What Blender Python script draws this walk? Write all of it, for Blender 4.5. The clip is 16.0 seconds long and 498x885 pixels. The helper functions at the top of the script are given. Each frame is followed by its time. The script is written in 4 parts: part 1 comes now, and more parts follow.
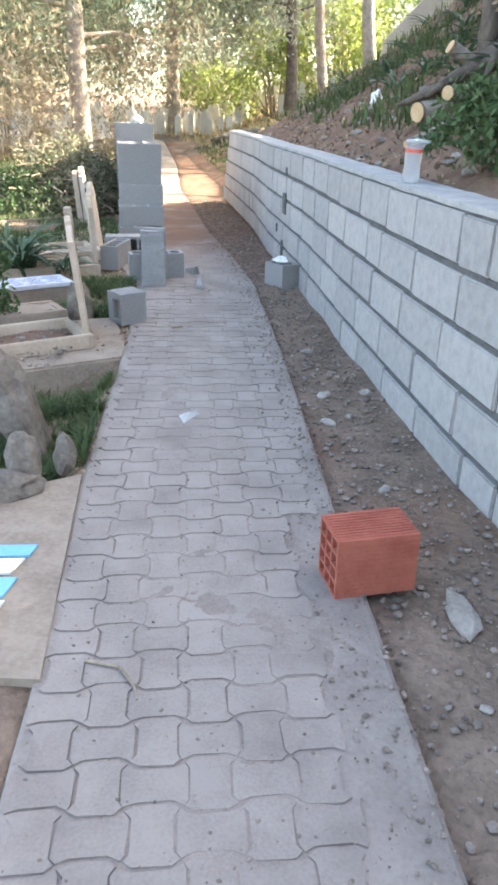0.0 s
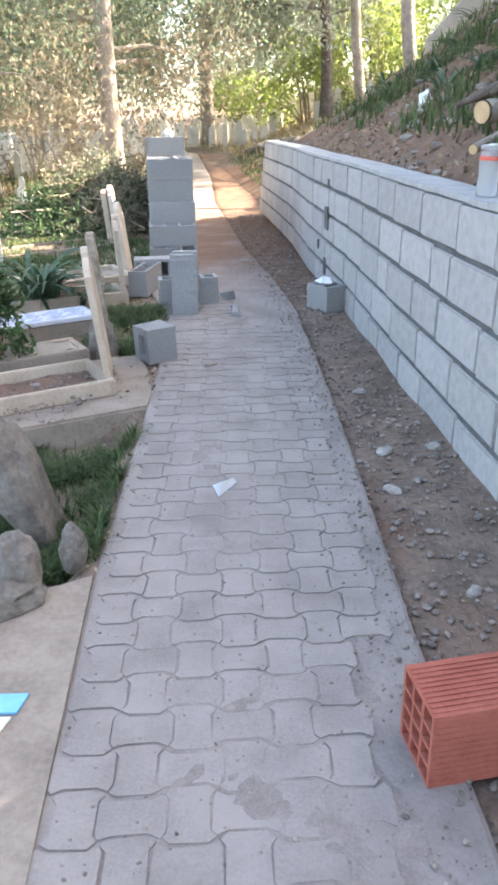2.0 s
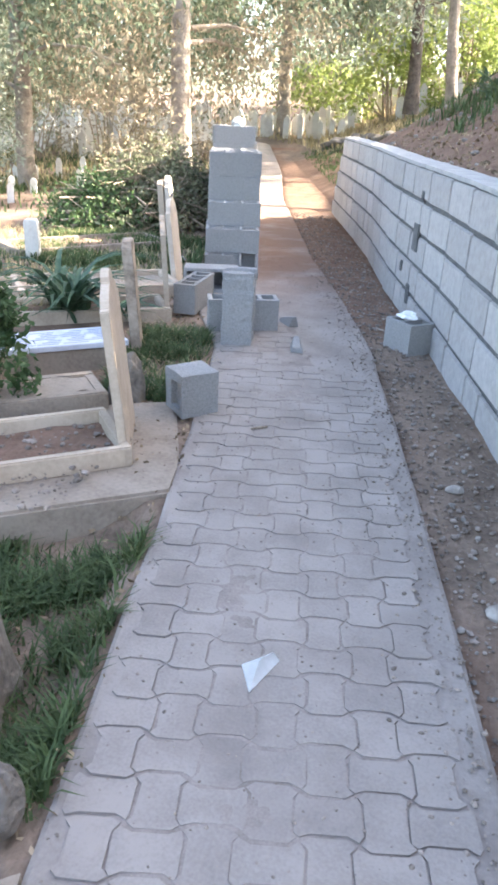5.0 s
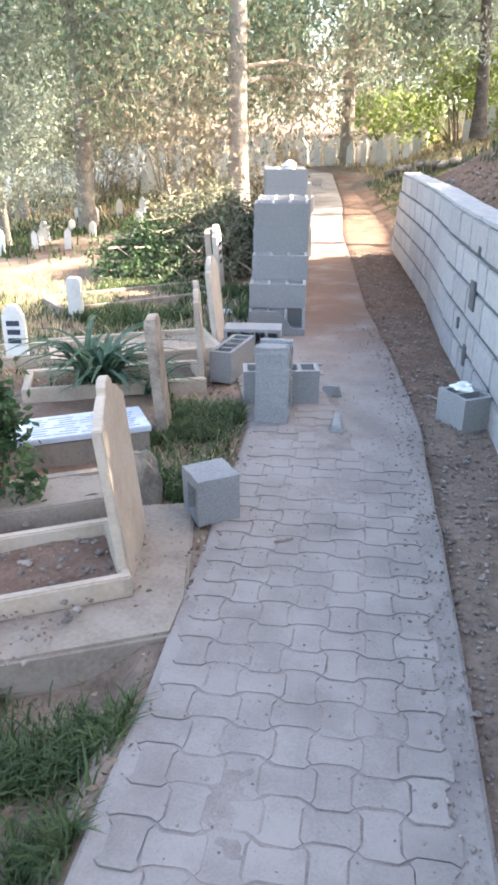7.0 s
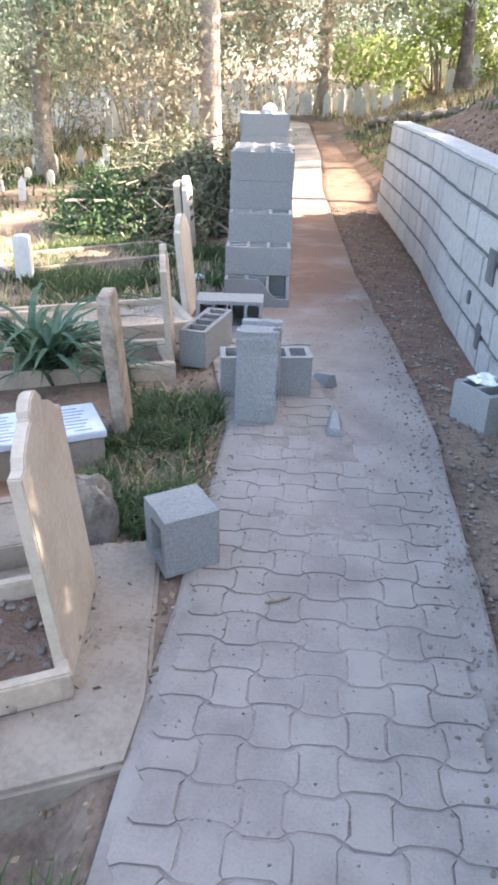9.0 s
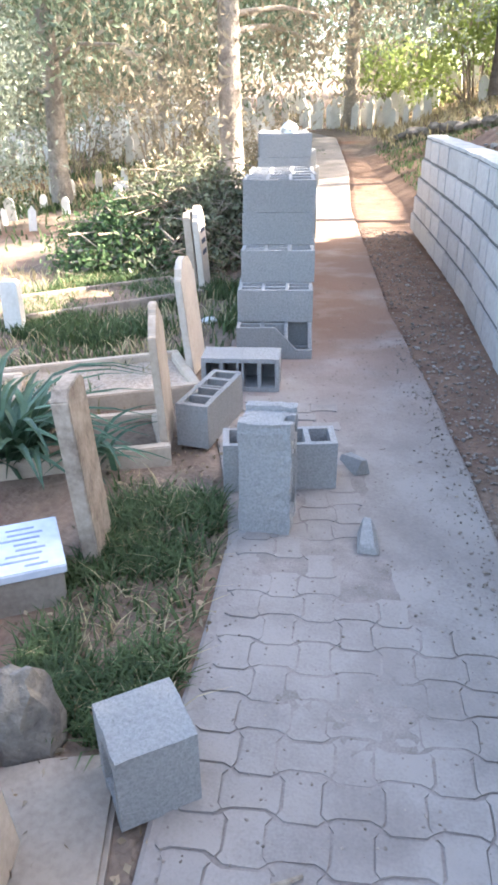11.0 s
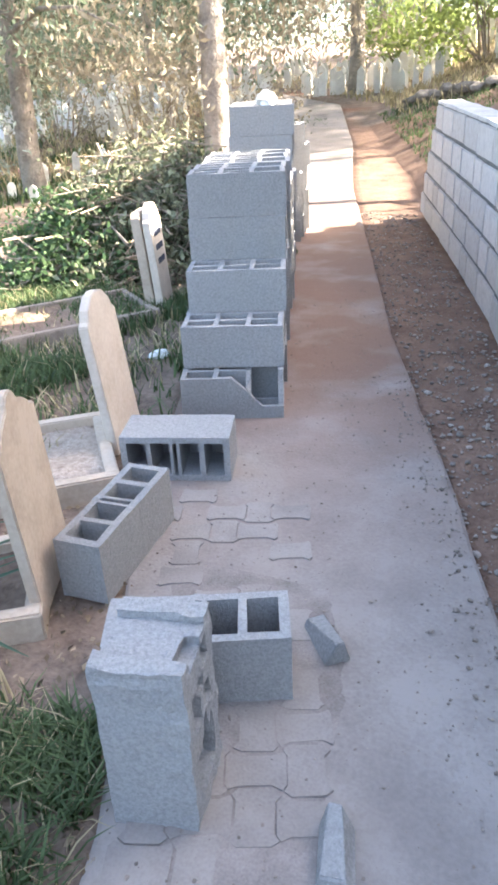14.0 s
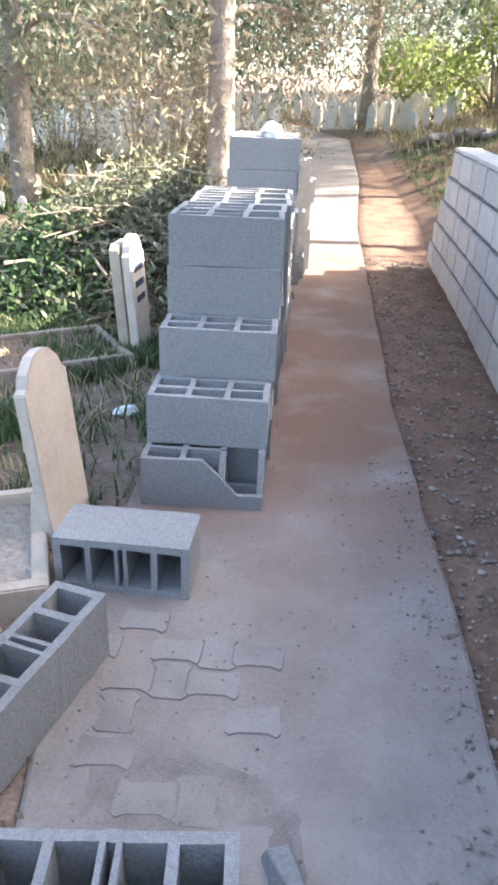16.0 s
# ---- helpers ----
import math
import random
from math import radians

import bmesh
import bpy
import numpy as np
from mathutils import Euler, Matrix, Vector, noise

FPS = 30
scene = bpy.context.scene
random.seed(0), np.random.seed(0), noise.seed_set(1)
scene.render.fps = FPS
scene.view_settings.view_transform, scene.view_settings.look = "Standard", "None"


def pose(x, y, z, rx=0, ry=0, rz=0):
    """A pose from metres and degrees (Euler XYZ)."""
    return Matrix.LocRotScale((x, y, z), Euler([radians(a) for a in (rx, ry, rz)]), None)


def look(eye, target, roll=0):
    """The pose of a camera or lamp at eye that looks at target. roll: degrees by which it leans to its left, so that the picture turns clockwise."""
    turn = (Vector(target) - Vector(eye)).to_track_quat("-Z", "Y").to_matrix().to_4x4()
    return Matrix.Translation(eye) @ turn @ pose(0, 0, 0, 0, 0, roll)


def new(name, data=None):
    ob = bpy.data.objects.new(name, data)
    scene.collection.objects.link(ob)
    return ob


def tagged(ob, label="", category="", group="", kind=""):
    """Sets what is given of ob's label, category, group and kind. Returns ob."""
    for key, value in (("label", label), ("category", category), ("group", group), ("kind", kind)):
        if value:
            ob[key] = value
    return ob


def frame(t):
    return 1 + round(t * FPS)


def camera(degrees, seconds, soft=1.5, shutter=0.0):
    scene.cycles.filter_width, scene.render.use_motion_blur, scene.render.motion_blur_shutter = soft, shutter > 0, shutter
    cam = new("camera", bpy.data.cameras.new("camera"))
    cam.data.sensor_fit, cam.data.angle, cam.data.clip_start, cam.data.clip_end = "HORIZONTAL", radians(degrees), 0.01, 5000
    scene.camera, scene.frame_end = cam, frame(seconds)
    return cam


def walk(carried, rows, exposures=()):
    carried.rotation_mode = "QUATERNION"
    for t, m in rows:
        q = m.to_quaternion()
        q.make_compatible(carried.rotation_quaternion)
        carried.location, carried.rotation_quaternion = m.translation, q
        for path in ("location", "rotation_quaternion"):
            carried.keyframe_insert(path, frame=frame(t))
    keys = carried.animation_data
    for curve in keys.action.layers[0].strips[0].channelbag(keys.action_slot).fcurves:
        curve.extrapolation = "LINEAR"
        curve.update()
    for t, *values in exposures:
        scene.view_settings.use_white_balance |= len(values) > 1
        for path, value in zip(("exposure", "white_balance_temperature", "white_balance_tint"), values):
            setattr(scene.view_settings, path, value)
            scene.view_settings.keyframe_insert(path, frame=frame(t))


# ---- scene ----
cam = camera(38.4, 16.0, soft=3.2)
PATH = [
    (0, (0.546, -0.38, 1.199), (0.278, 1.424, 0.379), 1.4),
    (0.5, (0.428, -0.225, 1.182), (0.252, 1.59, 0.359), 5.1),
    (1, (0.349, -0.143, 1.208), (0.195, 1.681, 0.403), 5.8),
    (1.5, (0.353, -0.029, 1.187), (0.046, 1.782, 0.397), 3.4),
    (2, (0.429, 0.193, 1.205), (0.049, 1.986, 0.404), -1.1),
    (2.5, (0.422, 0.27, 1.21), (0.002, 2.068, 0.443), -0.7),
    (3, (0.295, 0.454, 1.18), (-0.126, 2.249, 0.406), 3.5),
    (3.5, (0.196, 0.608, 1.212), (-0.177, 2.428, 0.473), 2.5),
    (4, (0.199, 0.719, 1.214), (-0.166, 2.531, 0.451), 0.9),
    (4.2, (0.203, 0.836, 1.19), (-0.214, 2.616, 0.38), 0.4),
    (6.3, (0.114, 1.435, 1.35), (-0.414, 3.182, 0.532), 3.4),
    (6.5, (0.167, 1.507, 1.373), (-0.346, 3.274, 0.59), 3.1),
    (7, (0.206, 1.64, 1.412), (-0.486, 3.349, 0.637), -0.0),
    (7.5, (0.094, 1.745, 1.377), (-0.651, 3.415, 0.567), 4.6),
    (8, (-0.072, 1.903, 1.376), (-0.761, 3.601, 0.574), 6.3),
    (8.5, (-0.135, 2.025, 1.358), (-0.719, 3.769, 0.572), 6.6),
    (9, (-0.104, 2.29, 1.333), (-0.697, 3.985, 0.451), 1.4),
    (9.5, (-0.081, 2.451, 1.378), (-0.679, 4.144, 0.497), 0.7),
    (9.7, (-0.091, 2.491, 1.392), (-0.734, 4.176, 0.528), 1.4),
    (11.8, (-0.36, 3.394, 1.333), (-1.038, 5.074, 0.484), -1.5),
    (12, (-0.364, 3.45, 1.324), (-0.985, 5.15, 0.474), 0.2),
    (12.5, (-0.425, 3.664, 1.285), (-1.006, 5.364, 0.405), 3.7),
    (13, (-0.511, 3.878, 1.334), (-1.07, 5.6, 0.484), 4.8),
    (13.5, (-0.512, 4.051, 1.318), (-1.115, 5.748, 0.448), 2.7),
    (14, (-0.46, 4.29, 1.343), (-1.183, 5.915, 0.427), -3.1),
    (14.5, (-0.539, 4.392, 1.33), (-1.404, 5.949, 0.421), 0.4),
    (15, (-0.695, 4.53, 1.334), (-1.542, 6.134, 0.493), 3.3),
    (15.5, (-0.722, 4.651, 1.335), (-1.374, 6.321, 0.449), 5.5),
    (16, (-0.652, 4.837, 1.354), (-1.343, 6.504, 0.49), 2.0),
]
walk(cam, [(t, look(eye, target, roll)) for t, eye, target, roll in PATH], exposures=[(0, 3.15, 7250, 10), (3, 3.15, 7000, 12), (6.5, 3.3, 6800, 12), (7, 3.2, 6800, 12), (8, 3.0, 6800, 12), (8.5, 3.15, 6700, 12), (9, 3.15, 6700, 12), (9.5, 3.35, 6600, 12), (12.5, 3.28, 6500, 12), (13.5, 3.35, 6550, 12), (14, 3.35, 6550, 12), (14.5, 3.05, 6600, 12), (16, 3.05, 6400, 12)])

# ---- light ----
SUN_EL, SUN_AZ = 33.0, -62.0          # degrees up; degrees left of straight ahead
world = bpy.data.worlds.new("sky")
scene.world = world
world.use_nodes = True
wn = world.node_tree
sky = wn.nodes.new("ShaderNodeTexSky")
sky.sky_type, sky.sun_disc = "NISHITA", False
sky.sun_elevation, sky.sun_rotation = radians(SUN_EL), radians(-SUN_AZ)
sky.dust_density = 3.0
wn.links.new(sky.outputs[0], wn.nodes["Background"].inputs[0])
wn.nodes["Background"].inputs[1].default_value = 0.12
sun = new("sun", bpy.data.lights.new("sun", "SUN"))
sun.data.energy, sun.data.angle, sun.data.color = 4.2, radians(0.6), (1.0, 0.93, 0.8)
sun.matrix_world = look((0, 0, 30), Vector((0, 0, 30)) - Vector((-math.sin(radians(SUN_AZ)) * math.cos(radians(SUN_EL)), math.cos(radians(SUN_AZ)) * math.cos(radians(SUN_EL)), math.sin(radians(SUN_EL)))))


# ---- materials ----
def material(name, dark, light, scale=8.0, rough=0.9, bump=0.4, fine=60.0, island=0.0, spots=None, obrand=0.0, mid=0.5, leaf=0.0, bumpdist=0.01):
    """Two colours mixed by coarse and fine noise, with bump, optional stains and random variation from piece to piece."""
    m = bpy.data.materials.new(name)
    m.use_nodes = True
    t = m.node_tree
    N, L = t.nodes, t.links
    b = N["Principled BSDF"]
    b.inputs["Roughness"].default_value = rough
    b.inputs["Specular IOR Level"].default_value = 0.3
    co = N.new("ShaderNodeTexCoord")
    geo = N.new("ShaderNodeNewGeometry")
    pos = geo.outputs["Position"]
    n1 = N.new("ShaderNodeTexNoise"); n1.inputs["Scale"].default_value = scale; n1.inputs["Detail"].default_value = 6; n1.inputs["Roughness"].default_value = 0.65
    n2 = N.new("ShaderNodeTexNoise"); n2.inputs["Scale"].default_value = fine; n2.inputs["Detail"].default_value = 4
    L.new(pos, n1.inputs["Vector"]); L.new(pos, n2.inputs["Vector"])
    mix = N.new("ShaderNodeMath"); mix.operation = "MULTIPLY_ADD"
    L.new(n2.outputs[0], mix.inputs[0]); mix.inputs[1].default_value = 0.45
    L.new(n1.outputs[0], mix.inputs[2])
    ramp = N.new("ShaderNodeValToRGB")
    ramp.color_ramp.elements[0].position, ramp.color_ramp.elements[1].position = mid, mid + 0.4
    ramp.color_ramp.elements[0].color, ramp.color_ramp.elements[1].color = (*dark, 1), (*light, 1)
    L.new(mix.outputs[0], ramp.inputs[0])
    col = ramp.outputs[0]
    if spots:
        colour, sc, lo, hi = spots
        n3 = N.new("ShaderNodeTexNoise"); n3.inputs["Scale"].default_value = sc; n3.inputs["Detail"].default_value = 5
        L.new(pos, n3.inputs["Vector"])
        r3 = N.new("ShaderNodeMapRange"); r3.inputs["From Min"].default_value, r3.inputs["From Max"].default_value = lo, hi
        L.new(n3.outputs[0], r3.inputs["Value"])
        mx = N.new("ShaderNodeMix"); mx.data_type = "RGBA"
        L.new(r3.outputs[0], mx.inputs["Factor"]); L.new(col, mx.inputs["A"]); mx.inputs["B"].default_value = (*colour, 1)
        col = mx.outputs["Result"]
    if island or obrand:
        hsv = N.new("ShaderNodeHueSaturation")
        rr = N.new("ShaderNodeMapRange")
        k = island or obrand
        rr.inputs["To Min"].default_value, rr.inputs["To Max"].default_value = 1 - k, 1 + k
        if island:
            L.new(geo.outputs["Random Per Island"], rr.inputs["Value"])
        else:
            oi = N.new("ShaderNodeObjectInfo"); L.new(oi.outputs["Random"], rr.inputs["Value"])
        L.new(rr.outputs[0], hsv.inputs["Value"]); L.new(col, hsv.inputs["Color"])
        col = hsv.outputs[0]
    L.new(col, b.inputs["Base Color"])
    if bump:
        bp = N.new("ShaderNodeBump"); bp.inputs["Strength"].default_value = bump; bp.inputs["Distance"].default_value = bumpdist
        L.new(mix.outputs[0], bp.inputs["Height"]); L.new(bp.outputs[0], b.inputs["Normal"])
    if leaf:
        tr = N.new("ShaderNodeBsdfTranslucent")
        L.new(col, tr.inputs["Color"])
        ms = N.new("ShaderNodeMixShader"); ms.inputs[0].default_value = leaf
        L.new(b.outputs[0], ms.inputs[1]); L.new(tr.outputs[0], ms.inputs[2])
        L.new(ms.outputs[0], N["Material Output"].inputs["Surface"])
    return m


M_BLOCK = material("grey concrete block", (0.215, 0.208, 0.203), (0.345, 0.334, 0.322), 110, 0.95, 1.0, 300, obrand=0.09, mid=0.45, bumpdist=0.006)
M_WALLBLOCK = material("pale concrete block", (0.31, 0.295, 0.285), (0.42, 0.4, 0.385), 22, 0.95, 0.9, 150, obrand=0.09, mid=0.45, bumpdist=0.004)
M_MORTAR = material("damp mortar", (0.08, 0.08, 0.083), (0.15, 0.15, 0.15), 12, 0.9, 0.8, 90, bumpdist=0.01)
M_CAP = material("mortar cap", (0.3, 0.3, 0.3), (0.46, 0.45, 0.43), 9, 0.95, 0.6, 80)
M_PAVER = material("worn paver", (0.212, 0.181, 0.161), (0.315, 0.27, 0.24), 5, 0.95, 0.5, 130, obrand=0.05, mid=0.42, spots=((0.165, 0.135, 0.118), 3.0, 0.5, 0.95), bumpdist=0.008)
M_SLAB = material("dusty path concrete", (0.206, 0.174, 0.154), (0.315, 0.27, 0.24), 3.5, 0.97, 0.5, 90, mid=0.42, spots=((0.165, 0.135, 0.118), 2.6, 0.5, 0.95), bumpdist=0.01)
M_JOINT = material("joint dust", (0.178, 0.147, 0.128), (0.305, 0.256, 0.227), 9, 0.98, 0.5, 160)
M_APRON = material("rough apron concrete", (0.185, 0.145, 0.112), (0.33, 0.265, 0.21), 6, 0.95, 0.6, 60, mid=0.42)
M_SOIL = material("dry soil", (0.115, 0.082, 0.06), (0.275, 0.2, 0.15), 4, 0.98, 0.9, 45, spots=((0.2, 0.1, 0.06), 0.6, 0.5, 0.7), bumpdist=0.03)
M_REDSOIL = material("red earth", (0.12, 0.07, 0.048), (0.235, 0.145, 0.102), 5, 0.98, 0.9, 50, bumpdist=0.03)
M_GRIT = material("mixed gravel", (0.14, 0.11, 0.09), (0.3, 0.245, 0.205), 12, 0.95, 0.8, 70, island=0.35)
M_STONE = material("field stone", (0.17, 0.148, 0.128), (0.34, 0.3, 0.262), 9, 0.95, 0.8, 70, island=0.3)
M_OLDSTONE = material("weathered stone", (0.105, 0.09, 0.076), (0.25, 0.215, 0.18), 9, 0.95, 0.9, 60, bumpdist=0.02)
M_HEAD = material("cream headstone", (0.37, 0.285, 0.21), (0.52, 0.42, 0.325), 5, 0.8, 0.3, 60, obrand=0.1, mid=0.45)
M_WEATHER = material("weathered brown headstone", (0.2, 0.15, 0.11), (0.44, 0.35, 0.27), 11, 0.9, 0.6, 60)
M_PALE = material("pale cream stone", (0.47, 0.39, 0.31), (0.62, 0.53, 0.44), 5, 0.75, 0.25, 55, obrand=0.08)
M_WHITE = material("white stone", (0.62, 0.58, 0.52), (0.8, 0.77, 0.71), 5, 0.7, 0.2, 50, obrand=0.12)
M_MARBLE = material("white marble", (0.5, 0.52, 0.58), (0.7, 0.71, 0.75), 6, 0.4, 0.1, 30)
M_INK = material("dark lettering", (0.03, 0.035, 0.06), (0.06, 0.07, 0.1), 20, 0.6, 0)
M_SLATE = material("blue-grey lettering", (0.2, 0.23, 0.34), (0.34, 0.37, 0.48), 20, 0.6, 0)
M_BLUE = material("blue glazed tile", (0.16, 0.42, 0.66), (0.22, 0.52, 0.76), 6, 0.25, 0.05, 60)
M_WTILE = material("white glazed tile", (0.7, 0.7, 0.69), (0.83, 0.83, 0.82), 6, 0.25, 0.05, 60)
M_BRICK = material("red hollow brick", (0.3, 0.075, 0.05), (0.41, 0.125, 0.085), 12, 0.85, 0.3, 120, mid=0.45)
M_BARK = material("bark", (0.2, 0.17, 0.14), (0.42, 0.36, 0.3), 6, 0.95, 1.0, 25, bumpdist=0.04)
M_DARKBARK = material("dark bark", (0.07, 0.055, 0.045), (0.19, 0.155, 0.125), 7, 0.95, 1.0, 30, bumpdist=0.03)
M_TWIG = material("dry twig", (0.16, 0.12, 0.085), (0.38, 0.31, 0.24), 14, 0.95, 0.3, 60, island=0.3)
M_CUT = material("cut wood", (0.5, 0.33, 0.18), (0.66, 0.47, 0.28), 16, 0.9, 0.3, 80)
M_CONIFER = material("conifer needles", (0.105, 0.14, 0.095), (0.25, 0.3, 0.2), 1.2, 0.8, 0, 8, island=0.28, leaf=0.5)
M_DRYNEEDLE = material("dry needles", (0.25, 0.21, 0.145), (0.44, 0.38, 0.28), 1.2, 0.8, 0, 8, island=0.28, leaf=0.45)
M_OLIVE = material("olive leaves", (0.25, 0.28, 0.2), (0.47, 0.5, 0.4), 1.5, 0.6, 0, 8, island=0.28, leaf=0.35)
M_GREEN = material("green leaves", (0.045, 0.09, 0.035), (0.125, 0.185, 0.08), 3, 0.6, 0, 12, island=0.4, leaf=0.4)
M_IRIS = material("iris leaves", (0.05, 0.095, 0.055), (0.1, 0.165, 0.1), 3, 0.45, 0, 12, island=0.35, leaf=0.25)
M_LIME = material("lime leaves", (0.22, 0.29, 0.08), (0.42, 0.48, 0.18), 1.2, 0.6, 0, 12, island=0.28, leaf=0.55)
M_PILELEAF = material("wilting leaves", (0.09, 0.105, 0.05), (0.26, 0.26, 0.17), 3, 0.6, 0, 12, island=0.5, leaf=0.3)
M_GRASS = material("grass", (0.045, 0.08, 0.032), (0.13, 0.17, 0.07), 2, 0.7, 0, 12, island=0.4, leaf=0.4)
M_STRAW = material("dry grass", (0.3, 0.24, 0.13), (0.52, 0.43, 0.26), 2, 0.8, 0, 12, island=0.35, leaf=0.4)
M_LEAFLIT = material("fallen leaves", (0.16, 0.11, 0.065), (0.36, 0.27, 0.18), 6, 0.9, 0, 30, island=0.5)
M_PAPER = material("white paper", (0.7, 0.7, 0.68), (0.85, 0.85, 0.84), 6, 0.7, 0.1)
M_PLASTER = material("tan plaster", (0.42, 0.34, 0.26), (0.56, 0.47, 0.38), 2, 0.9, 0.3, 40)
M_GRAVEL = material("pinkish gravel", (0.33, 0.25, 0.19), (0.56, 0.45, 0.36), 40, 0.95, 1.0, 130, bumpdist=0.02)
M_LABEL = material("red label", (0.6, 0.1, 0.06), (0.7, 0.16, 0.1), 9, 0.5, 0)

M_CLEAR = bpy.data.materials.new("clear plastic")
M_CLEAR.use_nodes = True
_b = M_CLEAR.node_tree.nodes["Principled BSDF"]
_b.inputs["Transmission Weight"].default_value, _b.inputs["Roughness"].default_value, _b.inputs["IOR"].default_value = 0.75, 0.3, 1.15
_b.inputs["Base Color"].default_value = (0.9, 0.93, 0.95, 1)


# the path's colour turns to red earth where soil was spilled over it further on
def spill(m, colour, start, end, amount):
    t = m.node_tree
    N, L = t.nodes, t.links
    b = N["Principled BSDF"]
    old = b.inputs["Base Color"].links[0].from_socket
    geo, sep = N.new("ShaderNodeNewGeometry"), N.new("ShaderNodeSeparateXYZ")
    L.new(geo.outputs["Position"], sep.inputs[0])
    up = N.new("ShaderNodeMapRange"); up.inputs["From Min"].default_value, up.inputs["From Max"].default_value = start
    dn = N.new("ShaderNodeMapRange"); dn.inputs["From Min"].default_value, dn.inputs["From Max"].default_value = end; dn.inputs["To Min"].default_value, dn.inputs["To Max"].default_value = 1, 0
    L.new(sep.outputs["Y"], up.inputs["Value"]); L.new(sep.outputs["Y"], dn.inputs["Value"])
    no = N.new("ShaderNodeTexNoise"); no.inputs["Scale"].default_value = 2.5; no.inputs["Detail"].default_value = 6
    L.new(geo.outputs["Position"], no.inputs["Vector"])
    nr = N.new("ShaderNodeMapRange"); nr.inputs["From Min"].default_value, nr.inputs["From Max"].default_value = 0.25, 0.52; nr.inputs["To Max"].default_value = amount
    L.new(no.outputs[0], nr.inputs["Value"])
    m1, m2 = N.new("ShaderNodeMath"), N.new("ShaderNodeMath")
    m1.operation = m2.operation = "MULTIPLY"
    L.new(up.outputs[0], m1.inputs[0]); L.new(dn.outputs[0], m1.inputs[1]); L.new(m1.outputs[0], m2.inputs[0]); L.new(nr.outputs[0], m2.inputs[1])
    mx = N.new("ShaderNodeMix"); mx.data_type = "RGBA"
    L.new(m2.outputs[0], mx.inputs["Factor"]); L.new(old, mx.inputs["A"]); mx.inputs["B"].default_value = (*colour, 1)
    L.new(mx.outputs["Result"], b.inputs["Base Color"])


spill(M_SLAB, (0.2, 0.118, 0.083), (5.6, 7.6), (11.5, 14.0), 0.88)


# ---- mesh helpers ----
def raw(name, verts, faces, mat, parent=None, smooth=False):
    me = bpy.data.meshes.new(name)
    me.from_pydata([tuple(v) for v in verts], [], [tuple(f) for f in faces])
    me.materials.append(mat)
    if smooth:
        me.polygons.foreach_set("use_smooth", [True] * len(me.polygons))
    me.update()
    ob = new(name, me)
    if parent:
        ob.parent = parent
    return ob


def part(name, bm, mat, parent=None, label="", smooth=False):
    me = bpy.data.meshes.new(name)
    bm.to_mesh(me); bm.free()
    me.materials.append(mat)
    if smooth:
        me.polygons.foreach_set("use_smooth", [True] * len(me.polygons))
    ob = new(name, me)
    if parent:
        ob.parent = parent
    if label:
        tagged(ob, label)
    return ob


def thing(name, m, label, category, group="", kind=""):
    ob = new(name)
    ob.empty_display_size = 0.1
    ob.matrix_basis = m
    return tagged(ob, label, category, group, kind)


def box(bm, x0, x1, y0, y1, z0, z1, bev=0.0, m=None):
    r = bmesh.ops.create_cube(bm, size=1)
    for v in r["verts"]:
        v.co = Vector((x0 + (v.co.x + 0.5) * (x1 - x0), y0 + (v.co.y + 0.5) * (y1 - y0), z0 + (v.co.z + 0.5) * (z1 - z0)))
    vs = r["verts"]
    if bev:
        es = {e for v in vs for e in v.link_edges}
        out = bmesh.ops.bevel(bm, geom=list(es), offset=bev, segments=2, affect="EDGES")
        vs = list({v for f in out["faces"] for v in f.verts} | {v for v in vs if v.is_valid})
    if m:
        bmesh.ops.transform(bm, matrix=m, verts=vs)
    return vs


def lattice(xs, ys, zs, solid, bev=0.0, jitter=0.0, seed=1):
    """A mesh of the solid cells of a grid, hollow where solid() says no."""
    bm, seen = bmesh.new(), {}
    def vert(i, j, k):
        if (i, j, k) not in seen:
            seen[i, j, k] = bm.verts.new((xs[i], ys[j], zs[k]))
        return seen[i, j, k]
    nx, ny, nz = len(xs) - 1, len(ys) - 1, len(zs) - 1
    full = lambda i, j, k: 0 <= i < nx and 0 <= j < ny and 0 <= k < nz and solid(i, j, k)
    for i in range(nx):
        for j in range(ny):
            for k in range(nz):
                if not full(i, j, k):
                    continue
                for d, q in (((-1, 0, 0), ((0, 0, 0), (0, 0, 1), (0, 1, 1), (0, 1, 0))), ((1, 0, 0), ((1, 0, 0), (1, 1, 0), (1, 1, 1), (1, 0, 1))),
                             ((0, -1, 0), ((0, 0, 0), (1, 0, 0), (1, 0, 1), (0, 0, 1))), ((0, 1, 0), ((0, 1, 0), (0, 1, 1), (1, 1, 1), (1, 1, 0))),
                             ((0, 0, -1), ((0, 0, 0), (0, 1, 0), (1, 1, 0), (1, 0, 0))), ((0, 0, 1), ((0, 0, 1), (1, 0, 1), (1, 1, 1), (0, 1, 1)))):
                    if not full(i + d[0], j + d[1], k + d[2]):
                        bm.faces.new([vert(i + a, j + b, k + c) for a, b, c in q])
    if jitter:
        rnd = random.Random(seed)
        for v in bm.verts:
            v.co += Vector([rnd.uniform(-jitter, jitter) for _ in range(3)])
    if bev:
        es = [e for e in bm.edges if len(e.link_faces) == 2 and e.calc_face_angle() > 0.6]
        bmesh.ops.bevel(bm, geom=es, offset=bev, segments=1, affect="EDGES", clamp_overlap=True)
    return bm


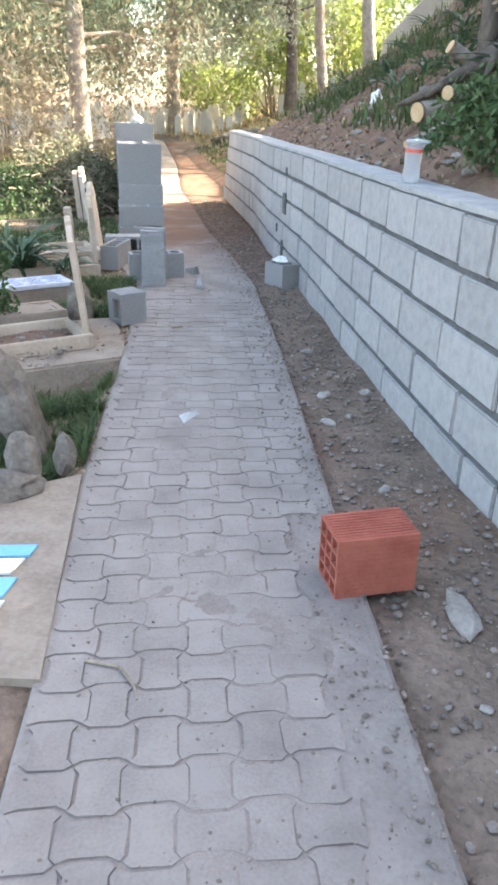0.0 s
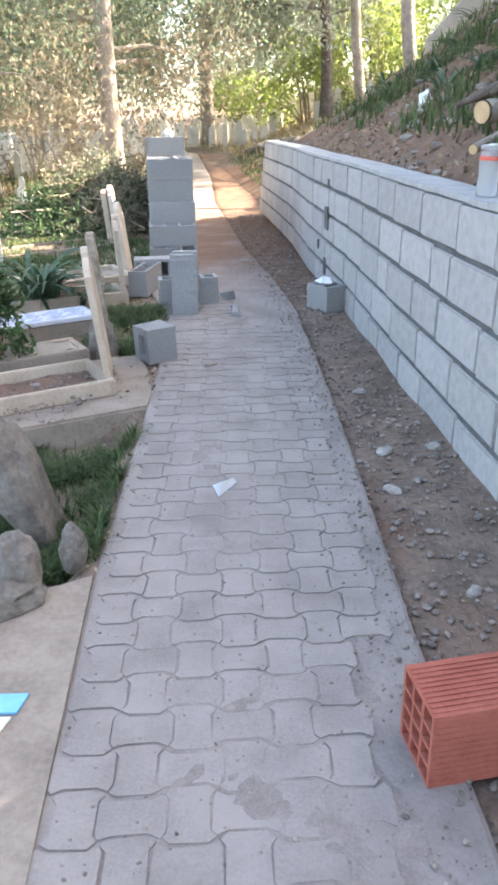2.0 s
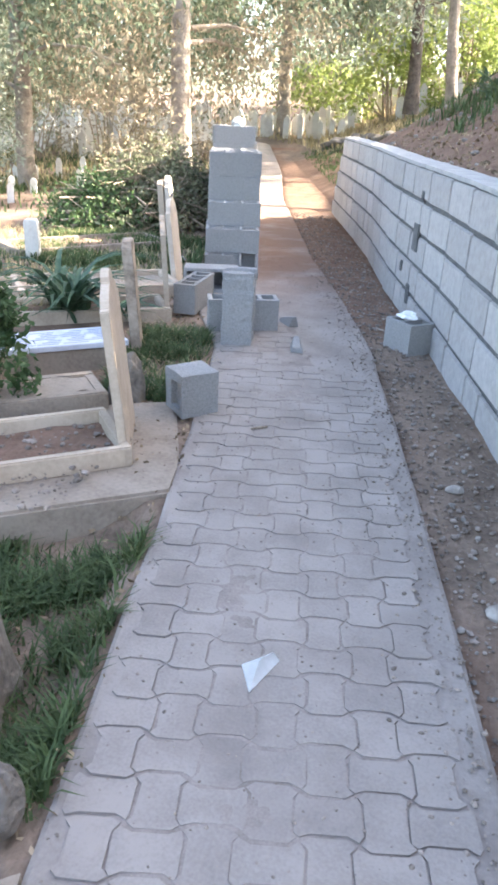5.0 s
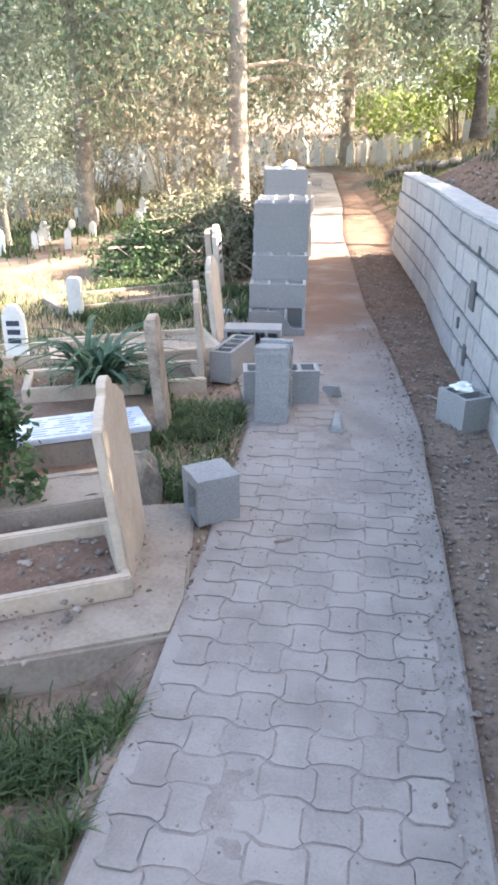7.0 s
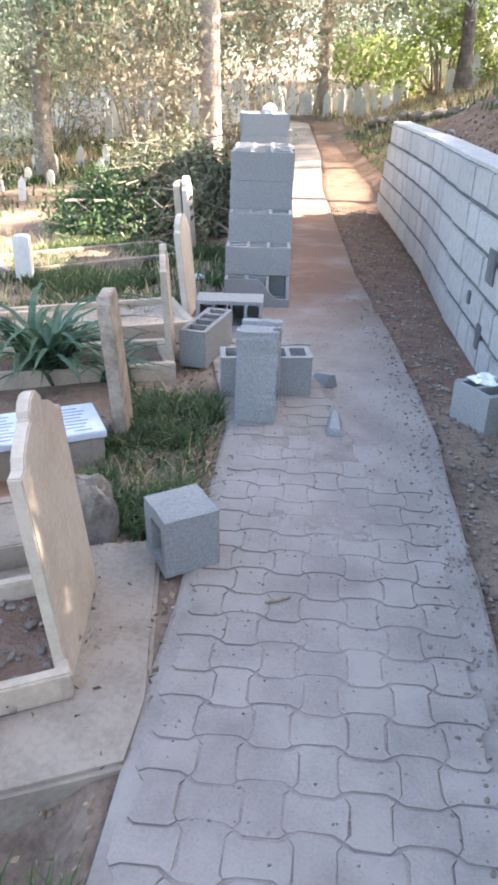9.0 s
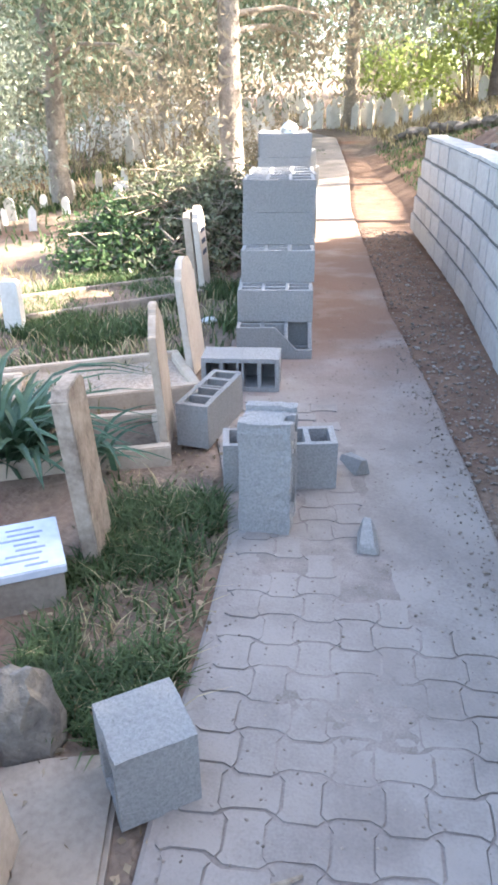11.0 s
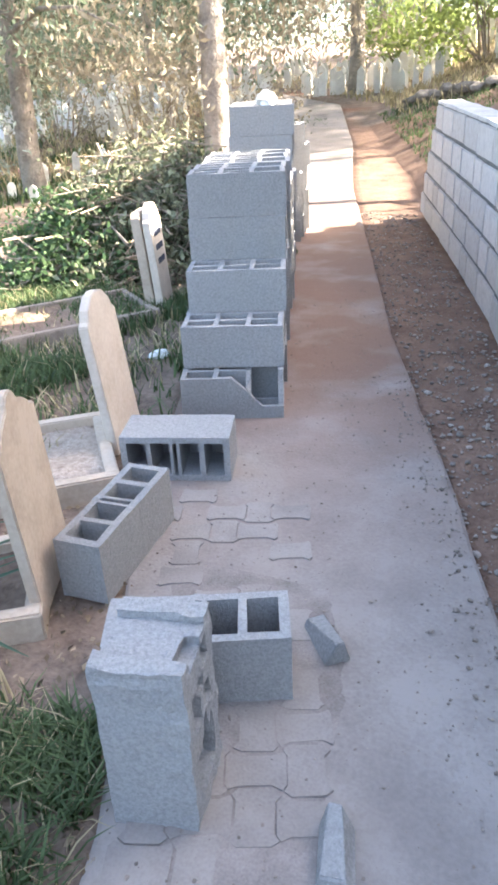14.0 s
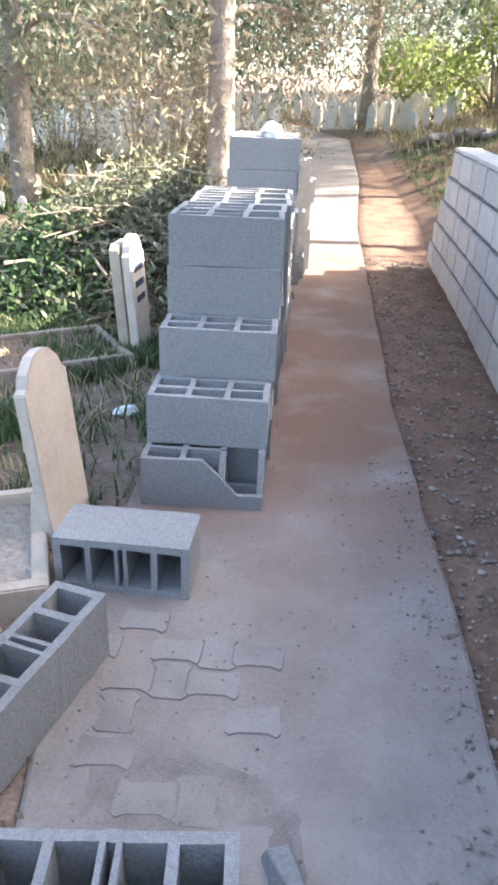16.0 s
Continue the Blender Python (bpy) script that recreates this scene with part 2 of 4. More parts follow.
def interp(pts):
    ys, xs = [p[1] for p in pts], [p[0] for p in pts]
    return lambda y: float(np.interp(y, ys, xs)) if ys[0] <= y <= ys[-1] else (xs[0] + (y - ys[0]) * (xs[1] - xs[0]) / (ys[1] - ys[0]) if y < ys[0] else xs[-1] + (y - ys[-1]) * (xs[-1] - xs[-2]) / (ys[-1] - ys[-2]))


# ---- plan ----
path_r = interp([(1.15, -1.5), (0.94, 0), (0.81, 0.55), (0.54, 1.72), (0.37, 2.51), (0.12, 3.63), (-0.31, 5.42), (-0.73, 6.69), (-1.24, 8.1), (-2.05, 10.7), (-3.0, 13.7), (-3.9, 17.0), (-5.7, 22.5), (-9.5, 27), (-16, 31)])
path_l = interp([(0.35, -1.5), (0.07, 0), (-0.12, 0.79), (-0.39, 1.81), (-0.68, 3.1), (-1.07, 4.68), (-1.2, 5.1), (-1.62, 5.9), (-1.98, 6.9), (-2.7, 9), (-3.25, 10.7), (-4.2, 13.7), (-5.2, 17), (-7.2, 22.5), (-10.8, 26), (-17, 29.5)])
wall_x = interp([(1.95, -1.5), (1.5, 0.2), (1.09, 1.75), (0.93, 2.25), (0.73, 2.95), (0.43, 4.03), (0.05, 5.5), (-0.43, 7.14), (-0.8, 8.6), (-1.1, 9.6), (-1.72, 11.6), (-2.4, 14), (-4.6, 20), (-5, 26), (-8, 34)])


def smooth01(a, b, v):
    u = min(1.0, max(0.0, (v - a) / (b - a)))
    return u * u * (3 - 2 * u)


def ground(x, y):
    """The height of the ground."""
    far = 0.065 * max(0.0, min(y, 60) - 13.5)
    xl, xr, xw = path_l(min(y, 33)), path_r(min(y, 33)), wall_x(min(y, 36))
    lump = 0.025 * noise.noise((x * 1.7, y * 1.7, 0.3)) + 0.012 * noise.noise((x * 6, y * 6, 1.7))
    if xl + 0.02 < x < xr - 0.02:
        return far - 0.09
    if x <= xl + 0.02:
        d = xl - x
        dip = 0.13 * smooth01(0.03, 0.12, d) * (smooth01(1.75, 1.95, y) - smooth01(3.0, 3.25, y)) + 0.02
        return far + lump * min(1, d * 4) - dip - 0.075 * max(0.0, min(d, 25) - 2.2) * (1 - 0.7 * smooth01(14, 26, y))
    d = x - xr
    if x < xw + 0.13:
        return far + lump * min(1, d * 4) - 0.035 - 0.0 * d
    e = x - xw - 0.13
    rise = (0.84 + 0.011 * max(0, min(y, 11) - 2.5)) * (1 - smooth01(10.6, 12.2, y))
    slope = 0.62 * (1 - 0.55 * smooth01(10.5, 18, y))
    return far - 0.03 + rise + slope * min(e, 5.5) + 0.12 * max(0, min(e, 40) - 5.5) + lump * (1 + 2.5 * smooth01(0.1, 1.0, e))


def build_ground():
    rows = [-8, -5, -3, -2] + list(np.arange(-1.5, 16, 0.12)) + list(np.arange(16, 40, 0.5)) + [42, 46, 52, 60, 80, 120, 200, 400]
    offs = [0.0, 0.06, 0.14, 0.25] + [0.25 + 0.13 * k for k in range(1, 26)] + [3.9, 4.3, 4.8, 5.5, 6.5, 8, 10, 13, 17, 24, 40, 90, 300]
    verts, faces, mats = [], [], []
    for y in rows:
        yy = min(y, 33)
        xl, xr, xw = path_l(yy), path_r(yy), wall_x(min(y, 36))
        xs = [xl - o for o in reversed(offs)] + [xl + 0.03, xr - 0.03, xr] + [xr + (xw + 0.12 - xr) * k / 6 for k in range(1, 7)] + [xw + 0.14 + o for o in offs]
        for x in xs:
            verts.append((x, y, ground(x, y)))
    n = len(xs)
    nl = len(offs)
    for r in range(len(rows) - 1):
        for c in range(n - 1):
            a = r * n + c
            faces.append((a, a + 1, a + n + 1, a + n))
            y, x = rows[r], verts[a][0]
            red = (c > nl + 1 and y > 5.5 + 1.5 * noise.noise((x, y, 5)) and y < 19) or (c > nl + 10 and noise.noise((x * 0.7, y * 0.7, 9)) > 0.1 and y < 9)
            mats.append(1 if red else 0)
    ob = raw("ground", verts, faces, M_SOIL, smooth=True)
    ob.data.materials.append(M_REDSOIL)
    ob.data.polygons.foreach_set("material_index", mats)
    tagged(ob, "bare brown and reddish earth with a steep bank", "ground", kind="structure")


build_ground()


def build_path():
    rows = list(np.arange(-1.6, 31, 0.2))
    verts, faces = [], []
    for i, y in enumerate(rows):
        z = 0.065 * max(0.0, y - 13.5) - 0.004
        xl, xr = path_l(y), path_r(y)
        w = 0.012 * noise.noise((0, y * 3, 4)); w2 = 0.015 * noise.noise((7, y * 2.5, 4))
        for x, zz in ((xl + w2, z - 0.1), (xl + w2, z - 0.006), (xl + w2 + 0.012, z), (xl * 0.5 + xr * 0.5, z), (xr + w - 0.012, z), (xr + w, z - 0.006), (xr + w, z - 0.1)):
            verts.append((x, y, zz))
    for i in range(len(rows) - 1):
        for c in range(6):
            a = i * 7 + c
            faces.append((a, a + 1, a + 8, a + 7))
    return tagged(raw("pavement", verts, faces, M_SLAB), "dusty concrete garden path with worn interlocking pavers", "path", kind="structure")


pavement = build_path()


def build_wall():
    wall = thing("wall_east", pose(0, 0, 0), "pale grey concrete block retaining wall with dark mortar joints", "retaining wall", kind="structure")
    pts, s = [], 0.0
    ys = np.arange(-1.5, 12.0, 0.02)
    for i, y in enumerate(ys):
        x = wall_x(y)
        if i:
            s += math.hypot(x - pts[-1][1], y - pts[-1][2])
        pts.append((s, x, y))
    S = np.array([p[0] for p in pts]); X = np.array([p[1] for p in pts]); Y = np.array([p[2] for p in pts])
    at = lambda v: (float(np.interp(v, S, X)), float(np.interp(v, S, Y)))
    total = S[-1] - 0.1
    H, base = 0.207, -0.1
    ends = [total - 0.19 * k for k in range(5)]
    def core(name, k0, k1, s1, inner, outer, z0, z1, mat):
        verts, faces = [], []
        st = list(np.arange(0, s1, 0.1)) + [s1]
        for v in st:
            x, y = at(v); x2, y2 = at(v + 0.05); x1, y1 = at(max(0, v - 0.05))
            d = Vector((x2 - x1, y2 - y1)).normalized(); nrm = Vector((d.y, -d.x))
            for o, z in ((inner, z0), (inner, z1), (outer, z1), (outer, z0)):
                zz = z + 0.0135 * max(0.0, y - 2.5) + (0.006 * noise.noise((x * 5, y * 5, o * 9)) if mat is M_CAP else 0)
                verts.append((x + nrm.x * o, y + nrm.y * o, zz))
        for i in range(len(st) - 1):
            for c in range(4):
                a, b = i * 4 + c, i * 4 + (c + 1) % 4
                faces.append((a, b, b + 4, a + 4))
        n = len(verts)
        faces += [(3, 2, 1, 0), (n - 4, n - 3, n - 2, n - 1)]
        raw(name, verts, faces, mat, wall)
    for k in range(5):
        core("mortar_bed", 0, 0, ends[k] - 0.012, 0.014, 0.19, base + k * H + 0.001, base + (k + 1) * H - (0.012 if k == 4 else 0), M_MORTAR)
    core("mortar_cap", 0, 0, ends[4] - 0.02, 0.006, 0.2, base + 5 * H - 0.011, base + 5 * H + 0.012, M_CAP)
    rnd = random.Random(4)
    meshes = {}
    def blockmesh(w):
        if w not in meshes:
            bm = bmesh.new()
            box(bm, -w / 2, w / 2, 0, 0.1, 0, H - 0.027, 0.007)
            for v in bm.verts:
                v.co += Vector((rnd.uniform(-1, 1), rnd.uniform(-1, 1), rnd.uniform(-1, 1))) * 0.0015
            me = bpy.data.meshes.new("block"); bm.to_mesh(me); bm.free(); me.materials.append(M_WALLBLOCK)
            meshes[w] = me
        return meshes[w]
    for k in range(5):
        v = ends[k]
        first = True
        while v > 0.25:
            w = rnd.choice((0.4, 0.5, 0.5, 0.5, 0.5, 0.26)) if not first else (0.4, 0.28, 0.4, 0.26, 0.4)[k]
            first = False
            gap = rnd.choice((0.008, 0.01, 0.007, 0.02))
            c = v - w / 2
            x, y = at(c); x2, y2 = at(c + 0.15); x1, y1 = at(max(0, c - 0.15))
            ob = new("block", blockmesh(round(w - gap, 3)))
            ob.parent = wall
            ob.matrix_basis = Matrix.Translation((x, y, base + 0.0135 * max(0.0, y - 2.5) + k * H + 0.006 + rnd.uniform(-0.002, 0.002))) @ Matrix.Rotation(math.atan2(y2 - y1, x2 - x1) + rnd.uniform(-0.008, 0.008), 4, "Z") @ Matrix.Rotation(math.pi, 4, "Z") @ Matrix.Translation((0, -0.1 + 0.1, 0)) @ Matrix.Diagonal((1, 1, 1, 1))
            v -= w
    # smeared mortar patches on the face
    for py, pz, w, h in ((6.25, 0.45, 0.14, 0.18), (6.3, 0.08, 0.07, 0.13), (6.2, 0.78, 0.05, 0.06), (6.6, 0.25, 0.05, 0.07)):
        bm = bmesh.new()
        vs = box(bm, -w / 2, w / 2, -0.012, 0.004, 0, h, 0.004)
        for q in bm.verts:
            q.co += Vector((rnd.uniform(-1, 1), 0, rnd.uniform(-1, 1))) * 0.008
        ob = part("mortar_patch", bm, M_MORTAR, wall, "rough dark mortar patch")
        a = math.atan2(wall_x(py - 0.1) - wall_x(py + 0.1), -0.2)
        ob.matrix_basis = Matrix.Translation((wall_x(py), py, pz)) @ Matrix.Rotation(math.atan2(-0.2, wall_x(py - 0.1) - wall_x(py + 0.1)), 4, "Z")
    return wall


build_wall()


# ---- concrete blocks ----
BH = 0.19


def six_hole():
    ys = [-0.1, -0.08, -0.01, 0.01, 0.08, 0.1]
    xs = [-0.222, -0.2, -0.082, -0.06, 0.06, 0.082, 0.2, 0.222]
    return lattice(xs, ys, [0, BH], lambda i, j, k: not (i in (1, 3, 5) and j in (1, 3)), 0.006, 0.002)


def four_hole(depth=0.17, floor=0.022):
    d = depth / 2
    xs = [-0.22, -0.195, -0.117, -0.097, -0.02, -0.008, 0.008, 0.02, 0.097, 0.117, 0.195, 0.22]
    return lattice(xs, [-d, -d + 0.024, d - 0.024, d], [0, floor, 0.2], lambda i, j, k: k == 0 or (not (i in (1, 3, 7, 9) and j == 1) and not (i == 5 and j == 1)), 0.004, 0.0015)


block_mesh = None
STACK_O, STACK_A = Vector((-1.885, 6.795)), 20.0
su = Vector((math.cos(radians(STACK_A)), math.sin(radians(STACK_A))))
sv = Vector((-su.y, su.x))


def stack_block(u, v, k, turn=0.0):
    global block_mesh
    if block_mesh is None:
        block_mesh = part("concrete_block", six_hole(), M_BLOCK)
        tagged(block_mesh, "hollow grey concrete block with six cells in a stack", "concrete block", "stacked concrete blocks")
        ob = block_mesh
    else:
        ob = block_mesh.copy(); scene.collection.objects.link(ob)
    p = STACK_O + su * u + sv * v
    ob.matrix_basis = pose(p.x, p.y, k * (BH + 0.0015) - 0.004, 0, 0, STACK_A + turn)


rs = random.Random(11)
# front of each course, and how many rows deep it runs
for k, (front, deep, shift) in enumerate(((0.205, 11, 0.0), (0.125, 11, 0.005), (0.335, 10, 0.015), (0.54, 9, 0.03), (0.55, 5, 0.03))):
    for row in range(deep):
        stack_block(0.222 + shift + 0.007 * row + rs.uniform(-0.01, 0.01), front + 0.1 + 0.203 * row, k, rs.uniform(-1.5, 1.5))
for row in range(5):
    for k in range(6):
        stack_block(0.3 + rs.uniform(-0.015, 0.015), 2.7 + 0.203 * row, k, rs.uniform(-1.5, 1.5))
for row in range(4):
    for k in range(5 if row < 2 else 4):
        stack_block(0.38 + 0.025 * row + rs.uniform(-0.015, 0.015), 3.73 + 0.203 * row, k, rs.uniform(-1.5, 1.5))

# the broken block at the foot of the stack
xs = [-0.222, -0.2, -0.082, -0.06, 0.0, 0.06, 0.082, 0.13, 0.2, 0.222]
bm = lattice(xs, [-0.1, -0.08, -0.01, 0.01, 0.08, 0.1], [0, 0.05, BH], lambda i, j, k: not (i in (1, 3, 4, 6, 7) and j in (1, 3)) and not (i in (5, 6, 7) and j == 2 and k == 1), 0, 0.001)
for v in bm.verts:
    if v.co.z > 0.1 and v.co.y < -0.07 and v.co.x > 0.02:
        v.co.z = max(0.055, BH - 1.15 * (v.co.x - 0.01)) if v.co.x < 0.16 else 0.055
bmesh.ops.bevel(bm, geom=[e for e in bm.edges if len(e.link_faces) == 2 and e.calc_face_angle() > 0.6], offset=0.004, segments=1, affect="EDGES")
ob = part("broken_block", bm, M_BLOCK)
p = STACK_O + su * 0.222 + sv * 0.1
ob.matrix_basis = pose(p.x, p.y, -0.004, 0, 0, STACK_A)
tagged(ob, "hollow concrete block with its front corner broken off", "concrete block")

ob = part("concrete_block", four_hole(), M_BLOCK)
ob.matrix_basis = pose(-1.134, 5.447, -0.004, 0, 0, 23.5)
tagged(ob, "hollow grey concrete block standing upright on the path", "concrete block", "loose concrete blocks")
ob = part("concrete_block", four_hole(0.15), M_BLOCK)
ob.matrix_basis = pose(-1.61, 5.84, -0.004, 0, 0, 93.5) @ Matrix.Diagonal((1.05, 1, 1, 1))
tagged(ob, "hollow grey concrete block beside a headstone", "concrete block", "loose concrete blocks")
# laid on its side, cells facing along the path
ob = part("concrete_block", four_hole(0.18), M_BLOCK)
ob.matrix_basis = pose(-1.69, 6.407, 0.086, 90, 0, 17) @ Matrix.Diagonal((0.93, 1, 1, 1)) @ Matrix.Translation((0, 0, -0.1))
tagged(ob, "hollow concrete block lying on its side, cells open", "concrete block", "loose concrete blocks")


def standing_block():
    """A block set on end: rims and a trough on its top, its flank rough with broken webs."""
    xs = [-0.09, 0.03, 0.055, 0.088]
    ys = [-0.1, -0.062, -0.01, 0.02, 0.058, 0.1]
    zs = [0, 0.05, 0.09, 0.14, 0.18, 0.23, 0.28, 0.33, 0.385, 0.408, 0.425]
    rnd = random.Random(9)
    gone = {(j, k) for j in (1, 2, 3) for k in range(1, 9) if rnd.random() < 0.62}
    def solid(i, j, k):
        if k == 9:
            return j in (0, 4)
        if i == 2 and 0 < j < 4:
            return (j, k) not in gone
        return not (i == 1 and j in (1, 2) and k in (2, 3, 5, 6))
    bm = lattice(xs, ys, zs, solid, 0, 0.003, 7)
    bmesh.ops.subdivide_edges(bm, edges=bm.edges[:], cuts=3, use_grid_fill=True)
    for v in bm.verts:
        rough = 0.004 if v.co.x > 0.025 or v.co.z > 0.38 else 0.0018
        v.co += noise.noise_vector(v.co * 38) * rough + noise.noise_vector(v.co * 110) * rough * 0.5
        v.co.z = max(v.co.z, 0.0)
    return bm


ob = part("concrete_block", standing_block(), M_BLOCK)
ob.matrix_basis = pose(-1.067, 5.152, -0.005, 0, 0, 12)
tagged(ob, "rough grey concrete block standing on its end", "concrete block", "loose concrete blocks")

bm = lattice([-0.1, -0.07, 0.06, 0.1], [-0.1, -0.075, 0.0, 0.03, 0.1], [0, 0.03, 0.15, BH], lambda i, j, k: not (i == 0 and j in (1, 2) and k == 1), 0.006, 0.003, 3)
ob = part("half_block", bm, M_BLOCK)
ob.matrix_basis = pose(-0.92, 4.005, -0.004, 0, 0, 47) @ Matrix.Diagonal((0.89, 0.89, 1.04, 1))
tagged(ob, "half concrete block on the edge of the path", "concrete block")

bm = lattice([-0.12, -0.095, -0.01, 0.012, 0.095, 0.12], [-0.1, -0.075, 0.075, 0.1], [0, 0.19], lambda i, j, k: not (i in (1, 3) and j == 1), 0.005, 0.002, 5)
ob = part("half_block", bm, M_BLOCK)
ob.matrix_basis = pose(-0.085, 5.545, -0.045, 0, 0, -46)
tagged(ob, "half hollow block beside the retaining wall", "concrete block")


def rock(r, seed, squash=(1, 1, 1), sub=2, rough=0.35):
    bm = bmesh.new()
    bmesh.ops.create_icosphere(bm, subdivisions=sub, radius=r)
    for v in bm.verts:
        n = v.co.normalized()
        v.co *= 1 + rough * noise.noise(n * 1.6 + Vector((seed * 3.1, 0, 0))) + 0.12 * noise.noise(n * 5 + Vector((seed, 2, 0)))
        v.co = Vector((v.co.x * squash[0], v.co.y * squash[1], v.co.z * squash[2]))
    return bm


for i, (x, y, a, l) in enumerate(((-0.695, 5.12, 104, 0.065), (-0.88, 5.67, -50, 0.08))):
    bm = bmesh.new()
    box(bm, -l, l, -0.035, 0.035, 0, 0.05, 0.004)
    for v in bm.verts:
        if v.co.z > 0.02:
            v.co.y *= 0.35 + 0.4 * (v.co.x < 0)
            v.co.z += 0.02 * (v.co.x / l) + 0.006 * noise.noise(v.co * 60)
        v.co += Vector((noise.noise(v.co * 40), noise.noise(v.co * 41), 0)) * 0.01
    ob = part("concrete_shard", bm, M_BLOCK)
    ob.matrix_basis = pose(x, y, -0.004, 0, 0, a)
    tagged(ob, "sharp broken piece of grey concrete block", "rubble", "concrete shards")


def hollow_brick():
    """Clay brick of twelve cells that run along its length, ribbed outside."""
    L, W, H = 0.236, 0.15, 0.184
    ys = [0]
    for c in range(3):
        ys += [ys[-1] + 0.0095, ys[-1] + 0.0095 + 0.0373]
    ys.append(W)
    zs = [0]
    for c in range(4):
        zs += [zs[-1] + 0.0085, zs[-1] + 0.0085 + 0.0354]
    zs.append(H)
    bm = lattice([0, 0.06, L], ys, zs, lambda i, j, k: not (i == 0 and j % 2 == 1 and k % 2 == 1), 0.0025, 0.0006)
    for n in range(1, 11):
        y = n * W / 11
        box(bm, 0.004, L - 0.004, y - 0.0035, y + 0.0035, H + 0.0004, H + 0.003)
    for n in range(1, 12):
        z = n * H / 12
        box(bm, 0.004, L - 0.004, -0.002, -0.0004, z - 0.003, z + 0.003)
    return bm


ob = part("hollow_brick", hollow_brick(), M_BRICK)
ob.matrix_basis = pose(0.551, 1.268, -0.004, 0, -0.6, 21.5)
tagged(ob, "red clay hollow brick lying over the path's edge", "brick")


# ---- graves ----
def headstone_mesh(w, t, h, style, seed=0):
    """Outline in width and height, given thickness. style: step, point, plain."""
    if style == "step":
        half = [(w / 2, 0), (w / 2, h * 0.835), (w * 0.41, h * 0.84), (w * 0.37, h * 0.872), (w * 0.3, h * 0.9), (w * 0.2, h * 0.925), (w * 0.14, h * 0.935), (w * 0.125, h * 0.965), (w * 0.07, h * 0.992), (0, h)]
    elif style == "point":
        half = [(w / 2, 0), (w / 2, h * 0.84), (w * 0.42, h * 0.86), (w * 0.36, h * 0.92), (w * 0.18, h * 0.985), (0, h)]
    else:
        half = [(w / 2, 0), (w / 2, h * 0.95), (w * 0.35, h), (0, h)]
    outline = half + [(-x, z) for x, z in reversed(half[:-1])]
    bm = bmesh.new()
    f = bm.faces.new([bm.verts.new((x, -t / 2, z)) for x, z in outline])
    r = bmesh.ops.extrude_face_region(bm, geom=[f])
    for v in r["geom"]:
        if isinstance(v, bmesh.types.BMVert):
            v.co.y += t
    bmesh.ops.recalc_face_normals(bm, faces=bm.faces)
    bmesh.ops.bevel(bm, geom=[e for e in bm.edges if e.calc_face_angle(0) > 0.7], offset=0.004, segments=2, affect="EDGES")
    return bm


def headstone(x, y, rz, w, t, h, style, mat, label, lean=0.0, bars=0, z=0.0):
    ob = part("headstone", headstone_mesh(w, t, h, style), mat)
    ob.matrix_basis = pose(x, y, z, lean, 0, rz)
    tagged(ob, label, "gravestone", "headstones along the path")
    for k in range(bars):
        bm = bmesh.new()
        zz = h * (0.72 - 0.13 * k)
        box(bm, -w * 0.3, w * 0.3, t / 2 + 0.0005, t / 2 + 0.003, zz - 0.018, zz + 0.018)
        part("inscription", bm, M_INK, ob, "dark lettering")
    return ob


def curb(name, a, b, w, h, mat, parent, z=-0.04):
    d = Vector((b[0] - a[0], b[1] - a[1]))
    bm = bmesh.new()
    n = max(2, int(d.length / 0.1))
    box(bm, 0, d.length, -w / 2, w / 2, 0, h - z, 0.006)
    ob = part(name, bm, mat, parent)
    ob.matrix_basis = pose(a[0], a[1], z, 0, 0, math.degrees(math.atan2(d.y, d.x)))
    return ob


def grave(corner, ang, length, width, h, fill, label, mat=None, w=0.05, fill_z=0.03, z=-0.04):
    """A bed framed by four curbs; corner is its path end, ang the way it runs."""
    g = thing("grave", pose(corner[0], corner[1], 0, 0, 0, ang), label, "grave", "framed graves")
    mat = mat or M_HEAD
    curb("kerb", (0, 0), (length, 0), w, h, mat, g, z)
    curb("kerb", (0, width), (length, width), w, h, mat, g, z)
    curb("kerb", (w / 2 + 0.0, w / 2 + 0.001), (w / 2, width - w / 2 - 0.001), w, h - 0.003, mat, g, z)
    curb("kerb", (length - w / 2, w / 2 + 0.001), (length - w / 2, width - w / 2 - 0.001), w, h - 0.003, mat, g, z)
    verts, faces = [], []
    nx, ny = int(length / 0.05), int(abs(width) / 0.05)
    side = math.copysign(w / 2, width)
    for i in range(nx + 1):
        for j in range(ny + 1):
            x, y = w + (length - 2 * w) * i / nx, side + (width - 2 * side) * j / ny
            verts.append((x, y, fill_z + 0.018 * noise.noise((x * 9 + corner[0], y * 9, 2)) + 0.01 * noise.noise((x * 30, y * 30, 2))))
    for i in range(nx):
        for j in range(ny):
            a = i * (ny + 1) + j
            faces.append((a, a + ny + 1, a + ny + 2, a + 1))
    raw("bed", verts, faces, fill, g, True)
    return g


